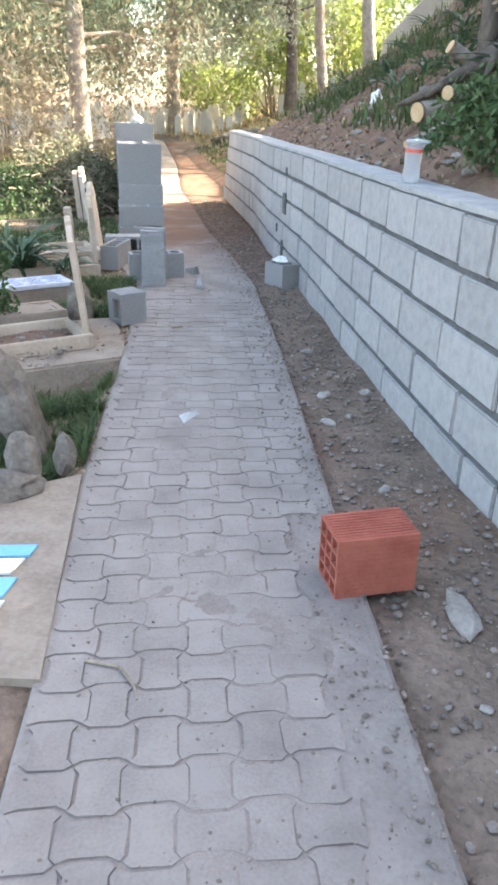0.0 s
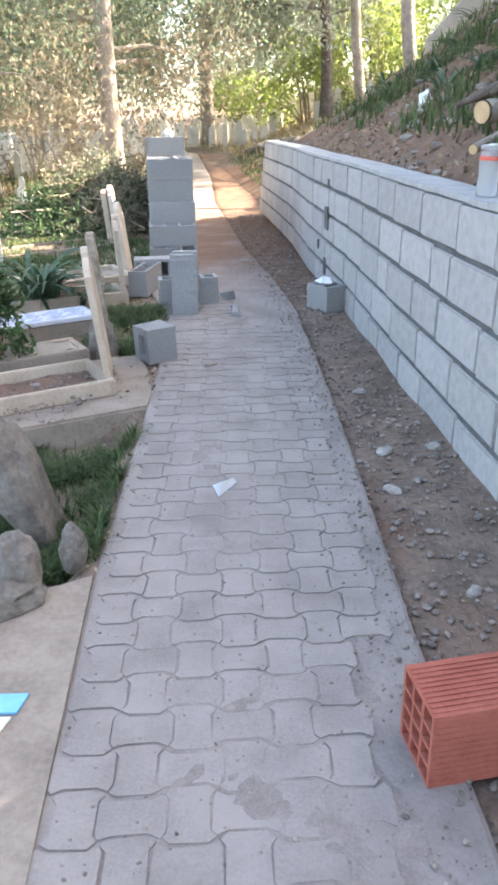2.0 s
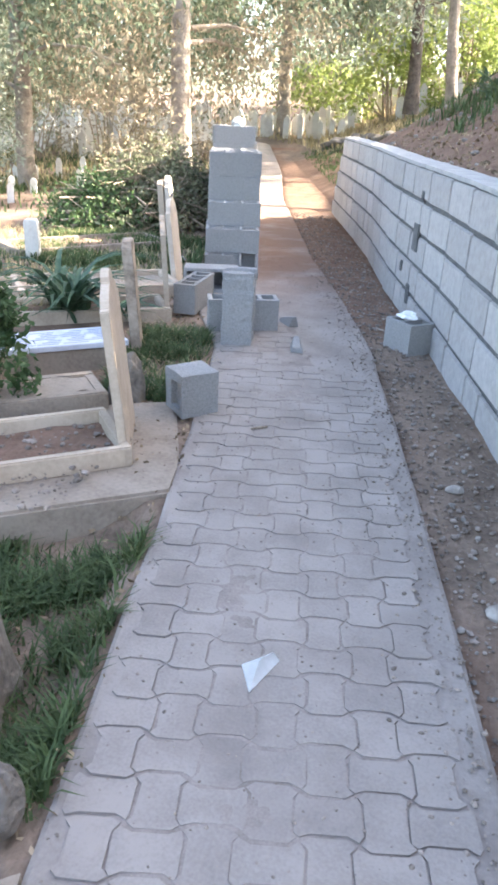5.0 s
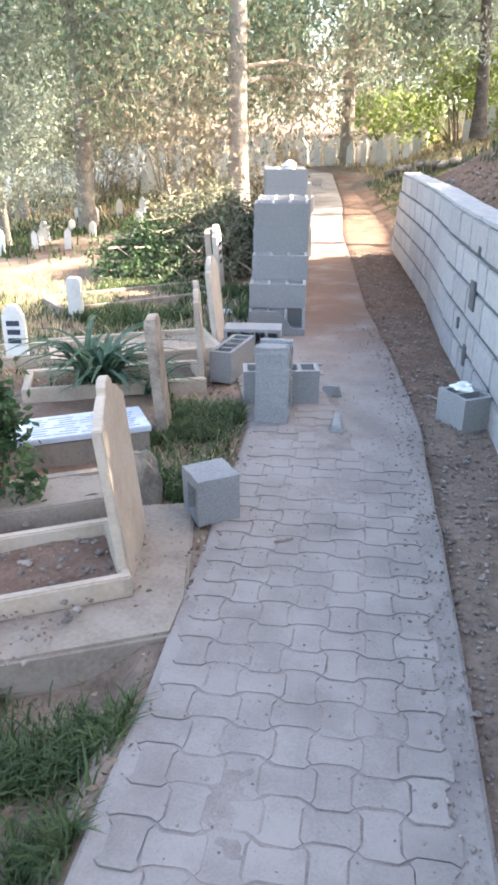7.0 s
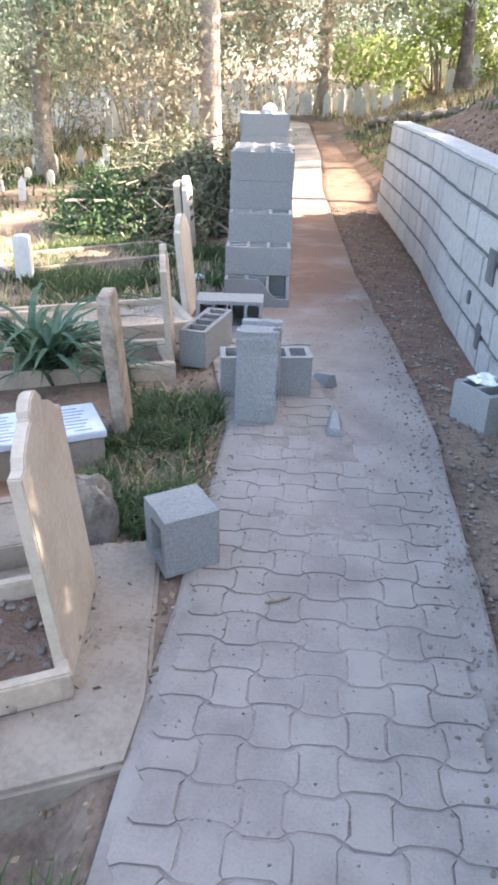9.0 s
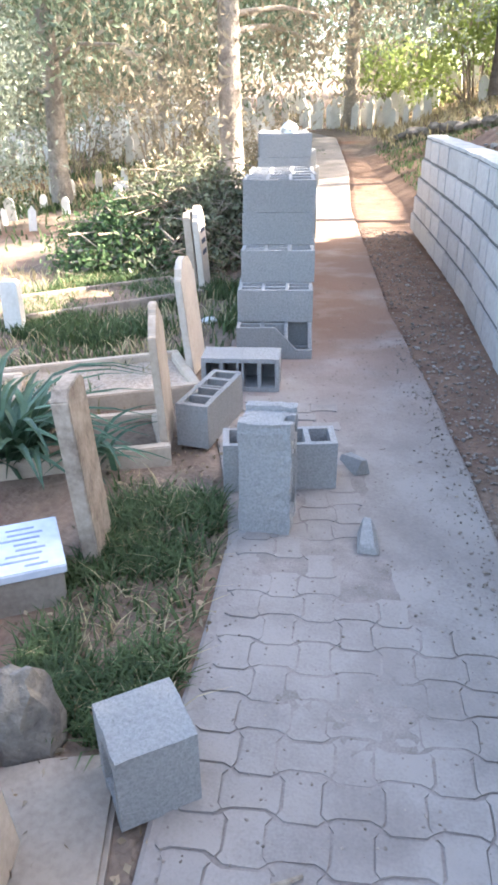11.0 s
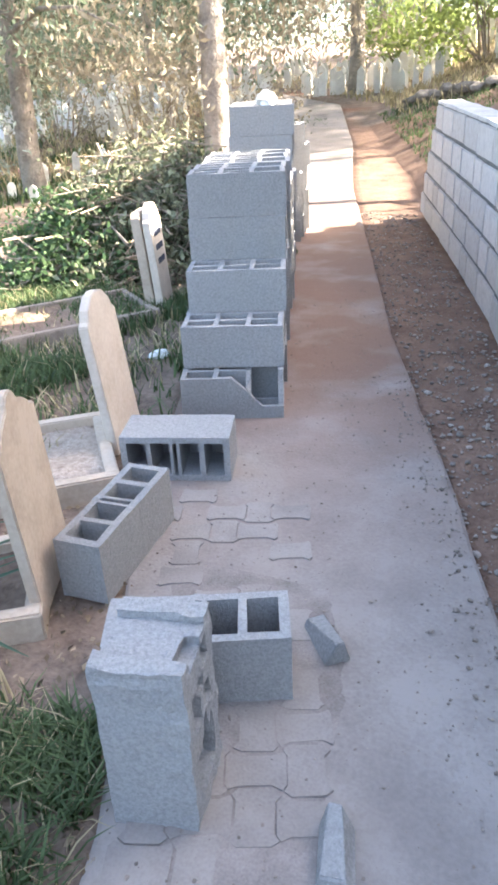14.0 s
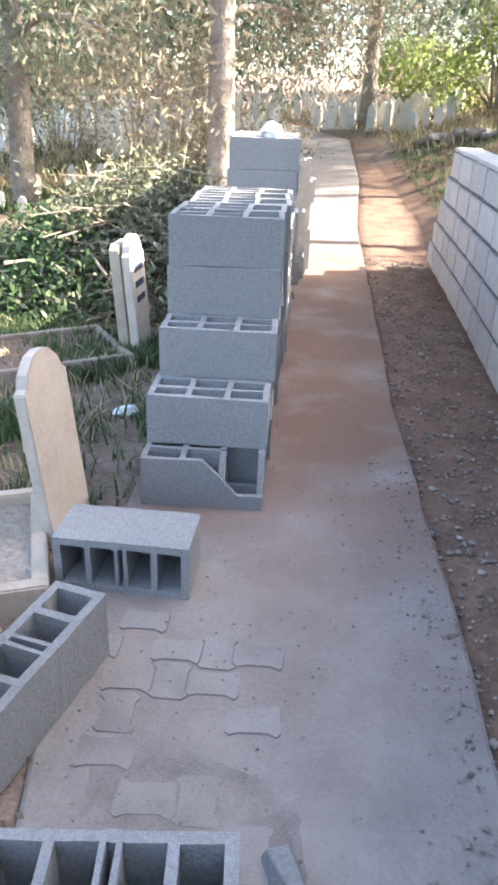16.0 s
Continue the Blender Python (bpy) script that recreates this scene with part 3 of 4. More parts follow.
# concrete apron the first graves stand on
bm = bmesh.new()
low = [(-2.6, 1.75), (-0.7, 3.24), (-0.74, 3.42), (-1.02, 4.06), (-1.18, 3.98), (-3.0, 2.6)]
f = bm.faces.new([bm.verts.new((x, y, 0.004)) for x, y in low])
r = bmesh.ops.extrude_face_region(bm, geom=[f])
for v in r["geom"]:
    if isinstance(v, bmesh.types.BMVert):
        v.co.z -= 0.2
bmesh.ops.recalc_face_normals(bm, faces=bm.faces)
bmesh.ops.bevel(bm, geom=[e for e in bm.edges if e.calc_face_angle(0) > 0.7], offset=0.012, segments=2, affect="EDGES")
tagged(part("grave_apron", bm, M_APRON), "rough concrete apron with a raised edge", "concrete slab", kind="structure")

grave((-0.92, 3.375), 221, 1.35, -0.4, 0.085, M_REDSOIL, "cream stone grave frame filled with soil and pebbles", z=0.003, w=0.036)
headstone(-1.035, 3.585, 112, 0.41, 0.034, 0.7, "step", M_HEAD, "cream headstone with stepped shoulders on a grave frame", -5.5)
grave((-1.27, 3.86), 222, 1.2, -0.26, 0.09, M_APRON, "low concrete-covered grave between framed graves", M_APRON, fill_z=0.085)
ob = part("marker_stone", rock(0.1, 3, (0.9, 0.6, 1.9), 3, 0.15), M_OLDSTONE)
ob.matrix_basis = pose(-1.24, 4.0, 0.05, 0, 0, 40)
tagged(ob, "rounded grey marker stone at a grave's end", "gravestone")

# white inscribed slab
slab = thing("marble_slab", pose(-1.47, 4.5, 0, 0, 0, 222), "white inscribed marble slab over a grave", "grave slab")
bm = bmesh.new(); box(bm, 0, 0.8, -0.3, 0, 0.095, 0.125, 0.004); part("slab_top", bm, M_MARBLE, slab)
bm = bmesh.new(); box(bm, 0.01, 0.79, -0.29, -0.01, -0.06, 0.094, 0.004); part("slab_base", bm, M_APRON, slab)
for k in range(8):
    for q in range(5):
        bm = bmesh.new()
        x0 = 0.05 + q * 0.142 + 0.012 * ((k * 5 + q) % 3)
        box(bm, x0, x0 + 0.07 + 0.02 * ((k * 7 + q * 3) % 4), -0.04 - k * 0.031, -0.029 - k * 0.031, 0.1253, 0.1262)
        part("inscription", bm, M_SLATE, slab, "small blue-grey lettering")

headstone(-1.555, 4.785, 112, 0.22, 0.055, 0.6, "plain", M_WEATHER, "weathered brown headstone at the slab's end", -4)
grave((-1.63, 5.465), 214, 1.1, -0.38, 0.07, M_SOIL, "narrow grave frame planted with iris")
headstone(-1.735, 5.645, 114, 0.36, 0.034, 0.63, "step", M_HEAD, "cream headstone with a stepped rounded top", -3)
grave((-1.83, 6.19), 219, 1.2, -0.56, 0.07, M_GRAVEL, "grave frame filled with pinkish gravel")
headstone(-2.025, 6.545, 102, 0.29, 0.04, 0.64, "point", M_PALE, "tall pointed cream headstone at a gravel grave", -5.5)
grave((-2.72, 8.1), 232, 1.6, -0.6, 0.06, M_SOIL, "long low grave frame overgrown with grass", M_APRON)
headstone(-2.905, 8.375, 105, 0.27, 0.06, 0.61, "plain", M_HEAD, "pale headstone back to back with a white one", -4)
headstone(-2.83, 8.37, 105 + 180, 0.26, 0.05, 0.66, "point", M_PALE, "white headstone with dark blocks of lettering", 4, 3)
headstone(-3.07, 5.48, 200, 0.15, 0.05, 0.46, "point", M_WHITE, "sunlit white headstone with a small inscription", 0, 3, -0.05)
headstone(-3.53, 6.84, 200, 0.12, 0.09, 0.4, "plain", M_WHITE, "sunlit white square headstone", z=-0.06)
grave((-2.6, 5.7), 215, 0.9, -0.35, 0.07, M_GRAVEL, "low pale grave frame with gravel", z=-0.06)

# old field stones set as markers
for x, y, z, r, sq, a, lean, lab in ((-0.84, 2.27, -0.02, 0.17, (0.55, 1.0, 1.75), 25, -14, "tall leaning weathered stone marker"), (-0.56, 1.72, 0.04, 0.06, (1.0, 0.9, 1.9), 20, 0, "upright rough stone marker"),
                                     (-0.5, 1.93, -0.02, 0.05, (0.8, 0.8, 1.7), 70, 8, "small upright stone marker"), (-0.62, 1.64, -0.02, 0.13, (1.2, 0.55, 0.45), 30, 0, "flat rough kerb stone")):
    ob = part("marker_stone", rock(r, x * 7, sq, 3, 0.25), M_OLDSTONE)
    ob.matrix_basis = pose(x, y, z + 0.05, 0, lean, a)
    tagged(ob, lab, "gravestone", "rough stone markers")

# tiled grave at the path's edge
tg = thing("tiled_grave", pose(-0.2, 0.8, 0), "concrete grave edge set with broken white and blue tiles", "grave")
bm = bmesh.new()
ap = [(0.09, 0.02), (-0.25, -0.02), (-0.9, 0.1), (-0.9, 0.75), (-0.4, 0.88), (-0.2, 1.04)]
f = bm.faces.new([bm.verts.new((x, y, 0.006)) for x, y in ap])
r = bmesh.ops.extrude_face_region(bm, geom=[f])
for v in r["geom"]:
    if isinstance(v, bmesh.types.BMVert):
        v.co.z -= 0.15
bmesh.ops.recalc_face_normals(bm, faces=bm.faces)
part("apron", bm, M_APRON, tg)
for k, (y0, y1, x1) in enumerate(((0.49, 0.56, -0.15), (0.395, 0.485, -0.155), (0.29, 0.39, -0.135), (0.16, 0.285, -0.12), (0.06, 0.155, -0.16))):
    bm = bmesh.new()
    f = bm.faces.new([bm.verts.new(c) for c in ((-0.42, y0 - 0.06, 0.008), (x1 - 0.012 * (k % 2), y0, 0.008), (x1, y1 - 0.01, 0.008), (-0.42, y1 - 0.07, 0.008))])
    r = bmesh.ops.extrude_face_region(bm, geom=[f])
    for v in r["geom"]:
        if isinstance(v, bmesh.types.BMVert):
            v.co.z += 0.007
    bmesh.ops.recalc_face_normals(bm, faces=bm.faces)
    part("tile", bm, M_BLUE if k % 2 == 0 else M_WTILE, tg, "blue tile" if k % 2 == 0 else "white tile")


# ---- plants ----
def leaves(name, centres, per, size, spread, mat, parent=None, seed=1, droop=0.0, long=2.2):
    """Many small diamond leaves round the given centres, one mesh."""
    rg = np.random.default_rng(seed)
    c = np.repeat(np.asarray(centres, float), per, axis=0)
    n = len(c)
    off = rg.normal(size=(n, 3)) * np.asarray(spread)
    c = c + off
    a = rg.normal(size=(n, 3)); a[:, 2] -= droop; a /= np.linalg.norm(a, axis=1)[:, None]
    b = np.cross(a, rg.normal(size=(n, 3))); b /= np.linalg.norm(b, axis=1)[:, None]
    s = size * rg.uniform(0.6, 1.4, (n, 1))
    nrm = np.cross(a, b)
    v = np.stack([c - a * s * long / 2, c + b * s * 0.5 + nrm * s * 0.12, c + a * s * long / 2, c - b * s * 0.5 + nrm * s * 0.12], 1).reshape(-1, 3)
    me = bpy.data.meshes.new(name)
    me.vertices.add(4 * n); me.vertices.foreach_set("co", v.ravel().astype(np.float32))
    me.loops.add(4 * n); me.loops.foreach_set("vertex_index", np.arange(4 * n, dtype=np.int32))
    me.polygons.add(n); me.polygons.foreach_set("loop_start", np.arange(0, 4 * n, 4, dtype=np.int32))
    me.materials.append(mat)
    me.update(calc_edges=True)
    ob = new(name, me)
    if parent:
        ob.parent = parent
    return ob


def tube(verts, faces, pts, radii, seg=8):
    base = len(verts)
    for i, p in enumerate(pts):
        d = (pts[min(i + 1, len(pts) - 1)] - pts[max(i - 1, 0)]).normalized()
        s = d.cross(Vector((0.3, 0.9, 0.2))).normalized()
        t = d.cross(s)
        for k in range(seg):
            a = 2 * math.pi * k / seg
            verts.append(p + (s * math.cos(a) + t * math.sin(a)) * radii[i])
    for i in range(len(pts) - 1):
        for k in range(seg):
            a, b = base + i * seg + k, base + i * seg + (k + 1) % seg
            faces.append((a, b, b + seg, a + seg))
    faces.append(tuple(base + (len(pts) - 1) * seg + k for k in range(seg)))


def tree(x, y, z, height, radius, crown0, crownr, mat, label, seed, n=60, per=90, leaf=0.07, limbs=14, bend=0.0, droop=0.6, dry=0.0, trunk_mat=None, spread=None, name="tree", lean=0.0):
    rnd = random.Random(seed)
    t = thing(name, pose(x, y, z, 0, lean), label, "tree", "cemetery trees")
    verts, faces = [], []
    pts = [Vector((bend * math.sin(k / 10 * 2.2) + 0.03 * rnd.uniform(-1, 1) * (k > 0), 0.03 * rnd.uniform(-1, 1), -0.4 + (height * 0.92 + 0.4) * k / 10)) for k in range(11)]
    rad = [radius * (1.35 if k == 0 else 1.05 - 0.085 * k) for k in range(11)]
    tube(verts, faces, pts, rad, 12)
    part_ob = raw("trunk", verts, faces, trunk_mat or M_BARK, t, True)
    lv, lf, cents = [], [], []
    for k in range(limbs):
        h = crown0 + (height * 0.88 - crown0) * (k + rnd.random()) / limbs
        f = (h - crown0) / max(0.1, height - crown0)
        reach = crownr * (1.0 - 0.55 * f) * rnd.uniform(0.7, 1.1)
        a = rnd.uniform(0, 2 * math.pi)
        i = min(9, int((h + 0.4) / (height * 0.92 + 0.4) * 10))
        s = Vector((pts[i].x, pts[i].y, h))
        q = [s + Vector((math.cos(a) * reach * u, math.sin(a) * reach * u, reach * (0.25 * u - 0.3 * droop * u * u))) for u in (0, 0.35, 0.7, 1.0)]
        tube(lv, lf, q, [radius * 0.3 * (1 - 0.5 * f), radius * 0.2 * (1 - 0.5 * f), radius * 0.1, 0.01], 5)
        for u in (0.4, 0.65, 0.85, 1.0):
            cents.append(q[0] + (q[3] - q[0]) * u + Vector((rnd.uniform(-1, 1), rnd.uniform(-1, 1), rnd.uniform(-0.5, 0.6))) * crownr * 0.16)
    raw("limb", lv, lf, trunk_mat or M_BARK, t, True)
    while len(cents) < n:
        h = rnd.random() ** 1.1
        a, r = rnd.uniform(0, 2 * math.pi), crownr * (1 - 0.6 * h) * math.sqrt(rnd.random())
        cents.append(Vector((math.cos(a) * r, math.sin(a) * r, crown0 + (height - crown0) * h)))
    sp = spread or (crownr * 0.13, crownr * 0.13, crownr * 0.15)
    nd = int(len(cents) * dry)
    leaves("crown", cents[nd:], int(per * 1.3), leaf * 0.7, sp, mat, t, seed, droop, 3.0)
    if nd:
        leaves("dry_crown", cents[:nd], int(per * 1.3), leaf * 0.7, sp, M_DRYNEEDLE, t, seed + 1, droop, 3.0)
    return t


# trees: place, height, trunk radius, crown base and reach
tree(-5.05, 14.1, 0.0, 13, 0.19, 2.0, 3.6, M_CONIFER, "tall conifer with pale trunk and drooping foliage", 1, 150, 230, 0.055, 26, 0.0, 1.0, 0.12)
tree(-7.9, 13.6, -0.35, 12, 0.17, 1.7, 3.6, M_CONIFER, "tall dark conifer with drooping branches", 2, 130, 220, 0.055, 24, 0.0, 1.0, 0.08)
tree(-9.6, 20.5, 0.1, 12, 0.13, 2.2, 3.6, M_CONIFER, "slim conifer with a sunlit trunk", 3, 190, 190, 0.075, 24, 0.0, 1.0, 0.06)
tree(-6.1, 25.5, 0.9, 14, 0.2, 2.8, 4.2, M_CONIFER, "large conifer among the far gravestones", 4, 120, 140, 0.09, 22, 0.0, 0.9, 0.05)
tree(-12.5, 28.0, 0.6, 13, 0.28, 2.5, 4.4, M_CONIFER, "large conifer behind the graves", 5, 120, 130, 0.1, 22, 0.0, 0.9, 0.1)
tree(-2.2, 30, 1.8, 12, 0.25, 3.0, 4.0, M_CONIFER, "conifer at the top of the cemetery", 6, 120, 130, 0.1, 22, 0.0, 0.9, 0.1)
tree(-1.9, 22.3, 1.9, 8.5, 0.17, 1.6, 2.8, M_OLIVE, "spreading tree with a curved dark trunk", 7, 90, 120, 0.08, 14, 0.5, 0.2, lean=-9, trunk_mat=M_DARKBARK)
tree(-0.55, 17.2, 1.5, 9, 0.12, 3.2, 1.6, M_CONIFER, "slim tree trunk on the bank", 8, 70, 110, 0.07, 14, 0.0, 0.7, lean=-7)
tree(0.5, 14.2, 1.5, 9, 0.13, 2.6, 1.6, M_CONIFER, "slim tree on the bank", 9, 70, 110, 0.07, 14, 0.0, 0.7, lean=-7)
tree(-8.3, 11.6, -0.55, 4.2, 0.075, 1.0, 1.5, M_OLIVE, "small olive tree with silvery leaves", 10, 90, 150, 0.04, 16, 0.15, 0.3)
tree(-10.4, 14.8, -0.6, 6.5, 0.13, 1.4, 2.4, M_OLIVE, "olive tree with silvery leaves", 11, 100, 150, 0.055, 16, 0.1, 0.3)
tree(-17, 24, -0.6, 13, 0.25, 2.2, 4.4, M_CONIFER, "large conifer at the cemetery's edge", 12, 110, 120, 0.1, 22, 0.0, 0.9, 0.1)
tree(-1.2, 37, 2.0, 12, 0.25, 1.2, 5.0, M_CONIFER, "far conifer closing the view", 14, 110, 120, 0.13, 18, 0, 0.9)
tree(-20, 36, 0.6, 13, 0.25, 1.2, 5.5, M_CONIFER, "far conifer closing the view", 15, 120, 120, 0.13, 18, 0, 0.9)
tree(-10, 40, 1.8, 13, 0.25, 1.0, 5.5, M_CONIFER, "far conifer closing the view", 16, 120, 120, 0.13, 18, 0, 0.9)
tree(8, 26, 4.5, 11, 0.25, 1.0, 4.5, M_CONIFER, "far conifer on the bank", 17, 110, 120, 0.12, 18, 0, 0.9)
tree(-27, 32, -0.5, 13, 0.25, 1.0, 5.5, M_CONIFER, "far conifer closing the view", 18, 110, 110, 0.13, 18, 0, 0.9)


def bush(name, x, y, r, h, mat, label, seed, n=30, per=80, leaf=0.05, cat="bush", z=None):
    rnd = random.Random(seed)
    b = thing(name, pose(x, y, ground(x, y) if z is None else z), label, cat)
    cents, v, f = [], [], []
    for k in range(n):
        a, q, hh = rnd.uniform(0, 6.283), r * math.sqrt(rnd.random()), rnd.random()
        top = Vector((math.cos(a) * q * (1 - 0.4 * hh), math.sin(a) * q * (1 - 0.4 * hh), 0.1 * h + 0.85 * h * hh))
        cents.append(top)
        if k % 2 == 0:
            tube(v, f, [Vector((math.cos(a) * q * 0.2, math.sin(a) * q * 0.2, -0.05)), top * 0.55 + Vector((rnd.uniform(-1, 1), rnd.uniform(-1, 1), 0)) * 0.06 * r, top], [0.012 * h + 0.003, 0.008 * h + 0.002, 0.002], 5)
    raw("stem", v, f, M_TWIG, b)
    leaves("foliage", cents, per, leaf, (r * 0.16, r * 0.16, h * 0.1), mat, b, seed, 0.2, 2.0)
    return b


for x, y, r, h, s in ((-2.6, 25.5, 2.0, 2.6, 30), (-0.6, 26.5, 2.2, 3.2, 31), (1.6, 25.5, 2.0, 2.6, 32), (-5.4, 28.5, 2.0, 2.0, 33), (3.6, 23, 2.0, 2.4, 34)):
    bush("bush", x, y, r, h, M_LIME, "bright sunlit yellow-green shrub behind the graves", s, 34, 110, 0.075)
bush("shrub", -1.74, 3.66, 0.2, 0.62, M_GREEN, "small leafy green shrub growing on a grave", 40, 44, 40, 0.022, "shrub")
bush("shrub", -2.02, 3.3, 0.26, 0.6, M_GREEN, "small leafy green shrub growing on a grave", 41, 40, 40, 0.025, "shrub")
# bushes mostly out of view, added and sized so their shadow covers the path
for k, (x, y, r, h) in enumerate(((4.6, 0.5, 1.3, 2.2), (4.9, 3.0, 1.4, 2.3), (4.3, 5.4, 1.3, 2.0), (4.6, 7.8, 1.4, 2.1), (4.2, 10.0, 1.3, 1.9), (3.9, 12.8, 1.3, 1.8), (4.8, 15.2, 1.4, 1.8))):
    bush("bush", x, y, r, h, M_CONIFER, "dark leafy thicket added along the bank's top to shade the path", 70 + k, 60, 150, 0.07)
for x, y, r, h, s in ((-6.6, 15.5, 1.3, 1.7, 50), (-8.2, 17.5, 1.5, 1.8, 51), (-11, 18.5, 1.8, 1.8, 52), (-5.6, 17.2, 0.9, 1.0, 53)):
    bush("dry_bush", x, y, r, h, M_DRYNEEDLE, "dry straw-coloured bush among the graves", s, 26, 50, 0.04)


def strap_plant(x, y, n, length, mat, label, seed, z=None, wide=0.028, rise=1.0):
    rnd = random.Random(seed)
    v, f = [], []
    for k in range(n):
        a, L = rnd.uniform(0, 6.283), length * rnd.uniform(0.6, 1.1)
        d = Vector((math.cos(a), math.sin(a), 0)); s = Vector((-d.y, d.x, 0))
        o = d * rnd.uniform(0, 0.06) + s * rnd.uniform(-0.1, 0.1)
        up = rnd.uniform(0.7, 1.5) * rise
        base = len(v)
        for i in range(7):
            u = i / 6
            p = o + d * L * (0.75 * u * u + 0.15 * u) + Vector((0, 0, L * up * (u * 0.9 - 0.62 * u * u)))
            w = wide * (1 - u ** 2.5) * 0.5 + 0.001
            v += [p - s * w, p - Vector((0, 0, w * 0.4)), p + s * w]
        for i in range(6):
            b = base + 3 * i
            f += [(b, b + 1, b + 4, b + 3), (b + 1, b + 2, b + 5, b + 4)]
    ob = raw("strap_plant", v, f, mat)
    ob.matrix_basis = pose(x, y, ground(x, y) - 0.01 if z is None else z)
    return tagged(ob, label, "plant", "strap-leaved plants")


strap_plant(-2.2, 5.16, 75, 0.62, M_IRIS, "clump of long green iris leaves on a grave", 1, 0.0, 0.04, 1.3)
strap_plant(-1.9, 5.3, 18, 0.36, M_IRIS, "clump of long green iris leaves on a grave", 2, 0.0)
rp = random.Random(8)
for k in range(64):
    y = rp.uniform(2.5, 12.5)
    x = wall_x(y) + rp.uniform(1.1, 3.4)
    strap_plant(x, y, 18, rp.uniform(0.35, 0.55), M_IRIS, "clump of long green leaves on the bank", 100 + k, None, 0.034, 0.75)


def brush_pile(x, y, rx, ry, h, label, seed, twigs=260, per=26, leafmat=None):
    """A heap of cut branches: bent twigs and wilting leaves."""
    rnd = random.Random(seed)
    b = thing("brush_pile", pose(x, y, ground(x, y)), label, "brush pile")
    v, f, cents = [], [], []
    for k in range(twigs):
        a, q = rnd.uniform(0, 6.283), math.sqrt(rnd.random())
        px, py = math.cos(a) * q * rx, math.sin(a) * q * ry
        top = h * (1 - q ** 2.2) * rnd.uniform(0.4, 1.08)
        p = Vector((px, py, max(0.02, top)))
        d = Vector((rnd.gauss(0, 1), rnd.gauss(0, 1), rnd.gauss(0, 0.35))).normalized() * rnd.uniform(0.25, 0.6)
        bend = Vector((rnd.uniform(-1, 1), rnd.uniform(-1, 1), rnd.uniform(-0.2, 1))) * 0.07
        tube(v, f, [p - d * 0.7, p + bend, p + d * 0.7], [rnd.uniform(0.004, 0.014), 0.006, 0.002], 5)
        cents += [p, p + d * 0.5]
    raw("tangle", v, f, M_TWIG, b)
    leaves("foliage", cents, int(per * 1.4), 0.026, (0.09, 0.09, 0.06), leafmat or M_PILELEAF, b, seed, 0.3, 2.0)
    return b


brush_pile(-3.6, 9.75, 0.8, 1.1, 0.9, "heap of cut branches with wilting leaves", 3, 620, 13)
brush_pile(-3.95, 9.25, 0.6, 0.75, 0.55, "low heap of leafy prunings", 4, 240, 26, M_GREEN)
brush_pile(wall_x(4.5) + 1.75, 4.3, 0.6, 1.1, 0.5, "dark heap of dead branches on the bank", 5, 220, 6, M_LEAFLIT)
brush_pile(wall_x(3.2) + 1.9, 2.9, 0.7, 0.9, 0.6, "dark heap of dead branches on the bank", 6, 220, 6, M_LEAFLIT)


def log(x, y, z, r, l, rz, ry, label):
    t = thing("cut_log", pose(x, y, z, 0, ry, rz), label, "log", "cut logs on the bank")
    v, f = [], []
    tube(v, f, [Vector((0, 0, 0)), Vector((l * 0.5, 0.02, 0.0)), Vector((l, 0, 0.03))], [r, r * 0.95, r * 0.9], 12)
    raw("bark", v, f, M_BARK, t, True)
    bm = bmesh.new()
    bmesh.ops.create_cone(bm, cap_ends=True, segments=14, radius1=r * 0.93, radius2=r * 0.9, depth=0.012, matrix=Matrix.Translation((-0.006, 0, 0)) @ Matrix.Rotation(math.pi / 2, 4, "Y"))
    part("cut_face", bm, M_CUT, t, "pale sawn end")


for x, y, z, r, l, rz, ry in ((0.81, 4.5, 1.27, 0.06, 0.62, 40, -6), (0.98, 4.55, 1.38, 0.045, 0.5, 48, -4), (1.0, 5.0, 1.66, 0.045, 0.4, 20, 25), (0.75, 4.1, 1.1, 0.025, 0.5, 55, -12)):
    log(x, y, z, r, l, rz, ry, "sawn limb with a pale cut end on the bank")


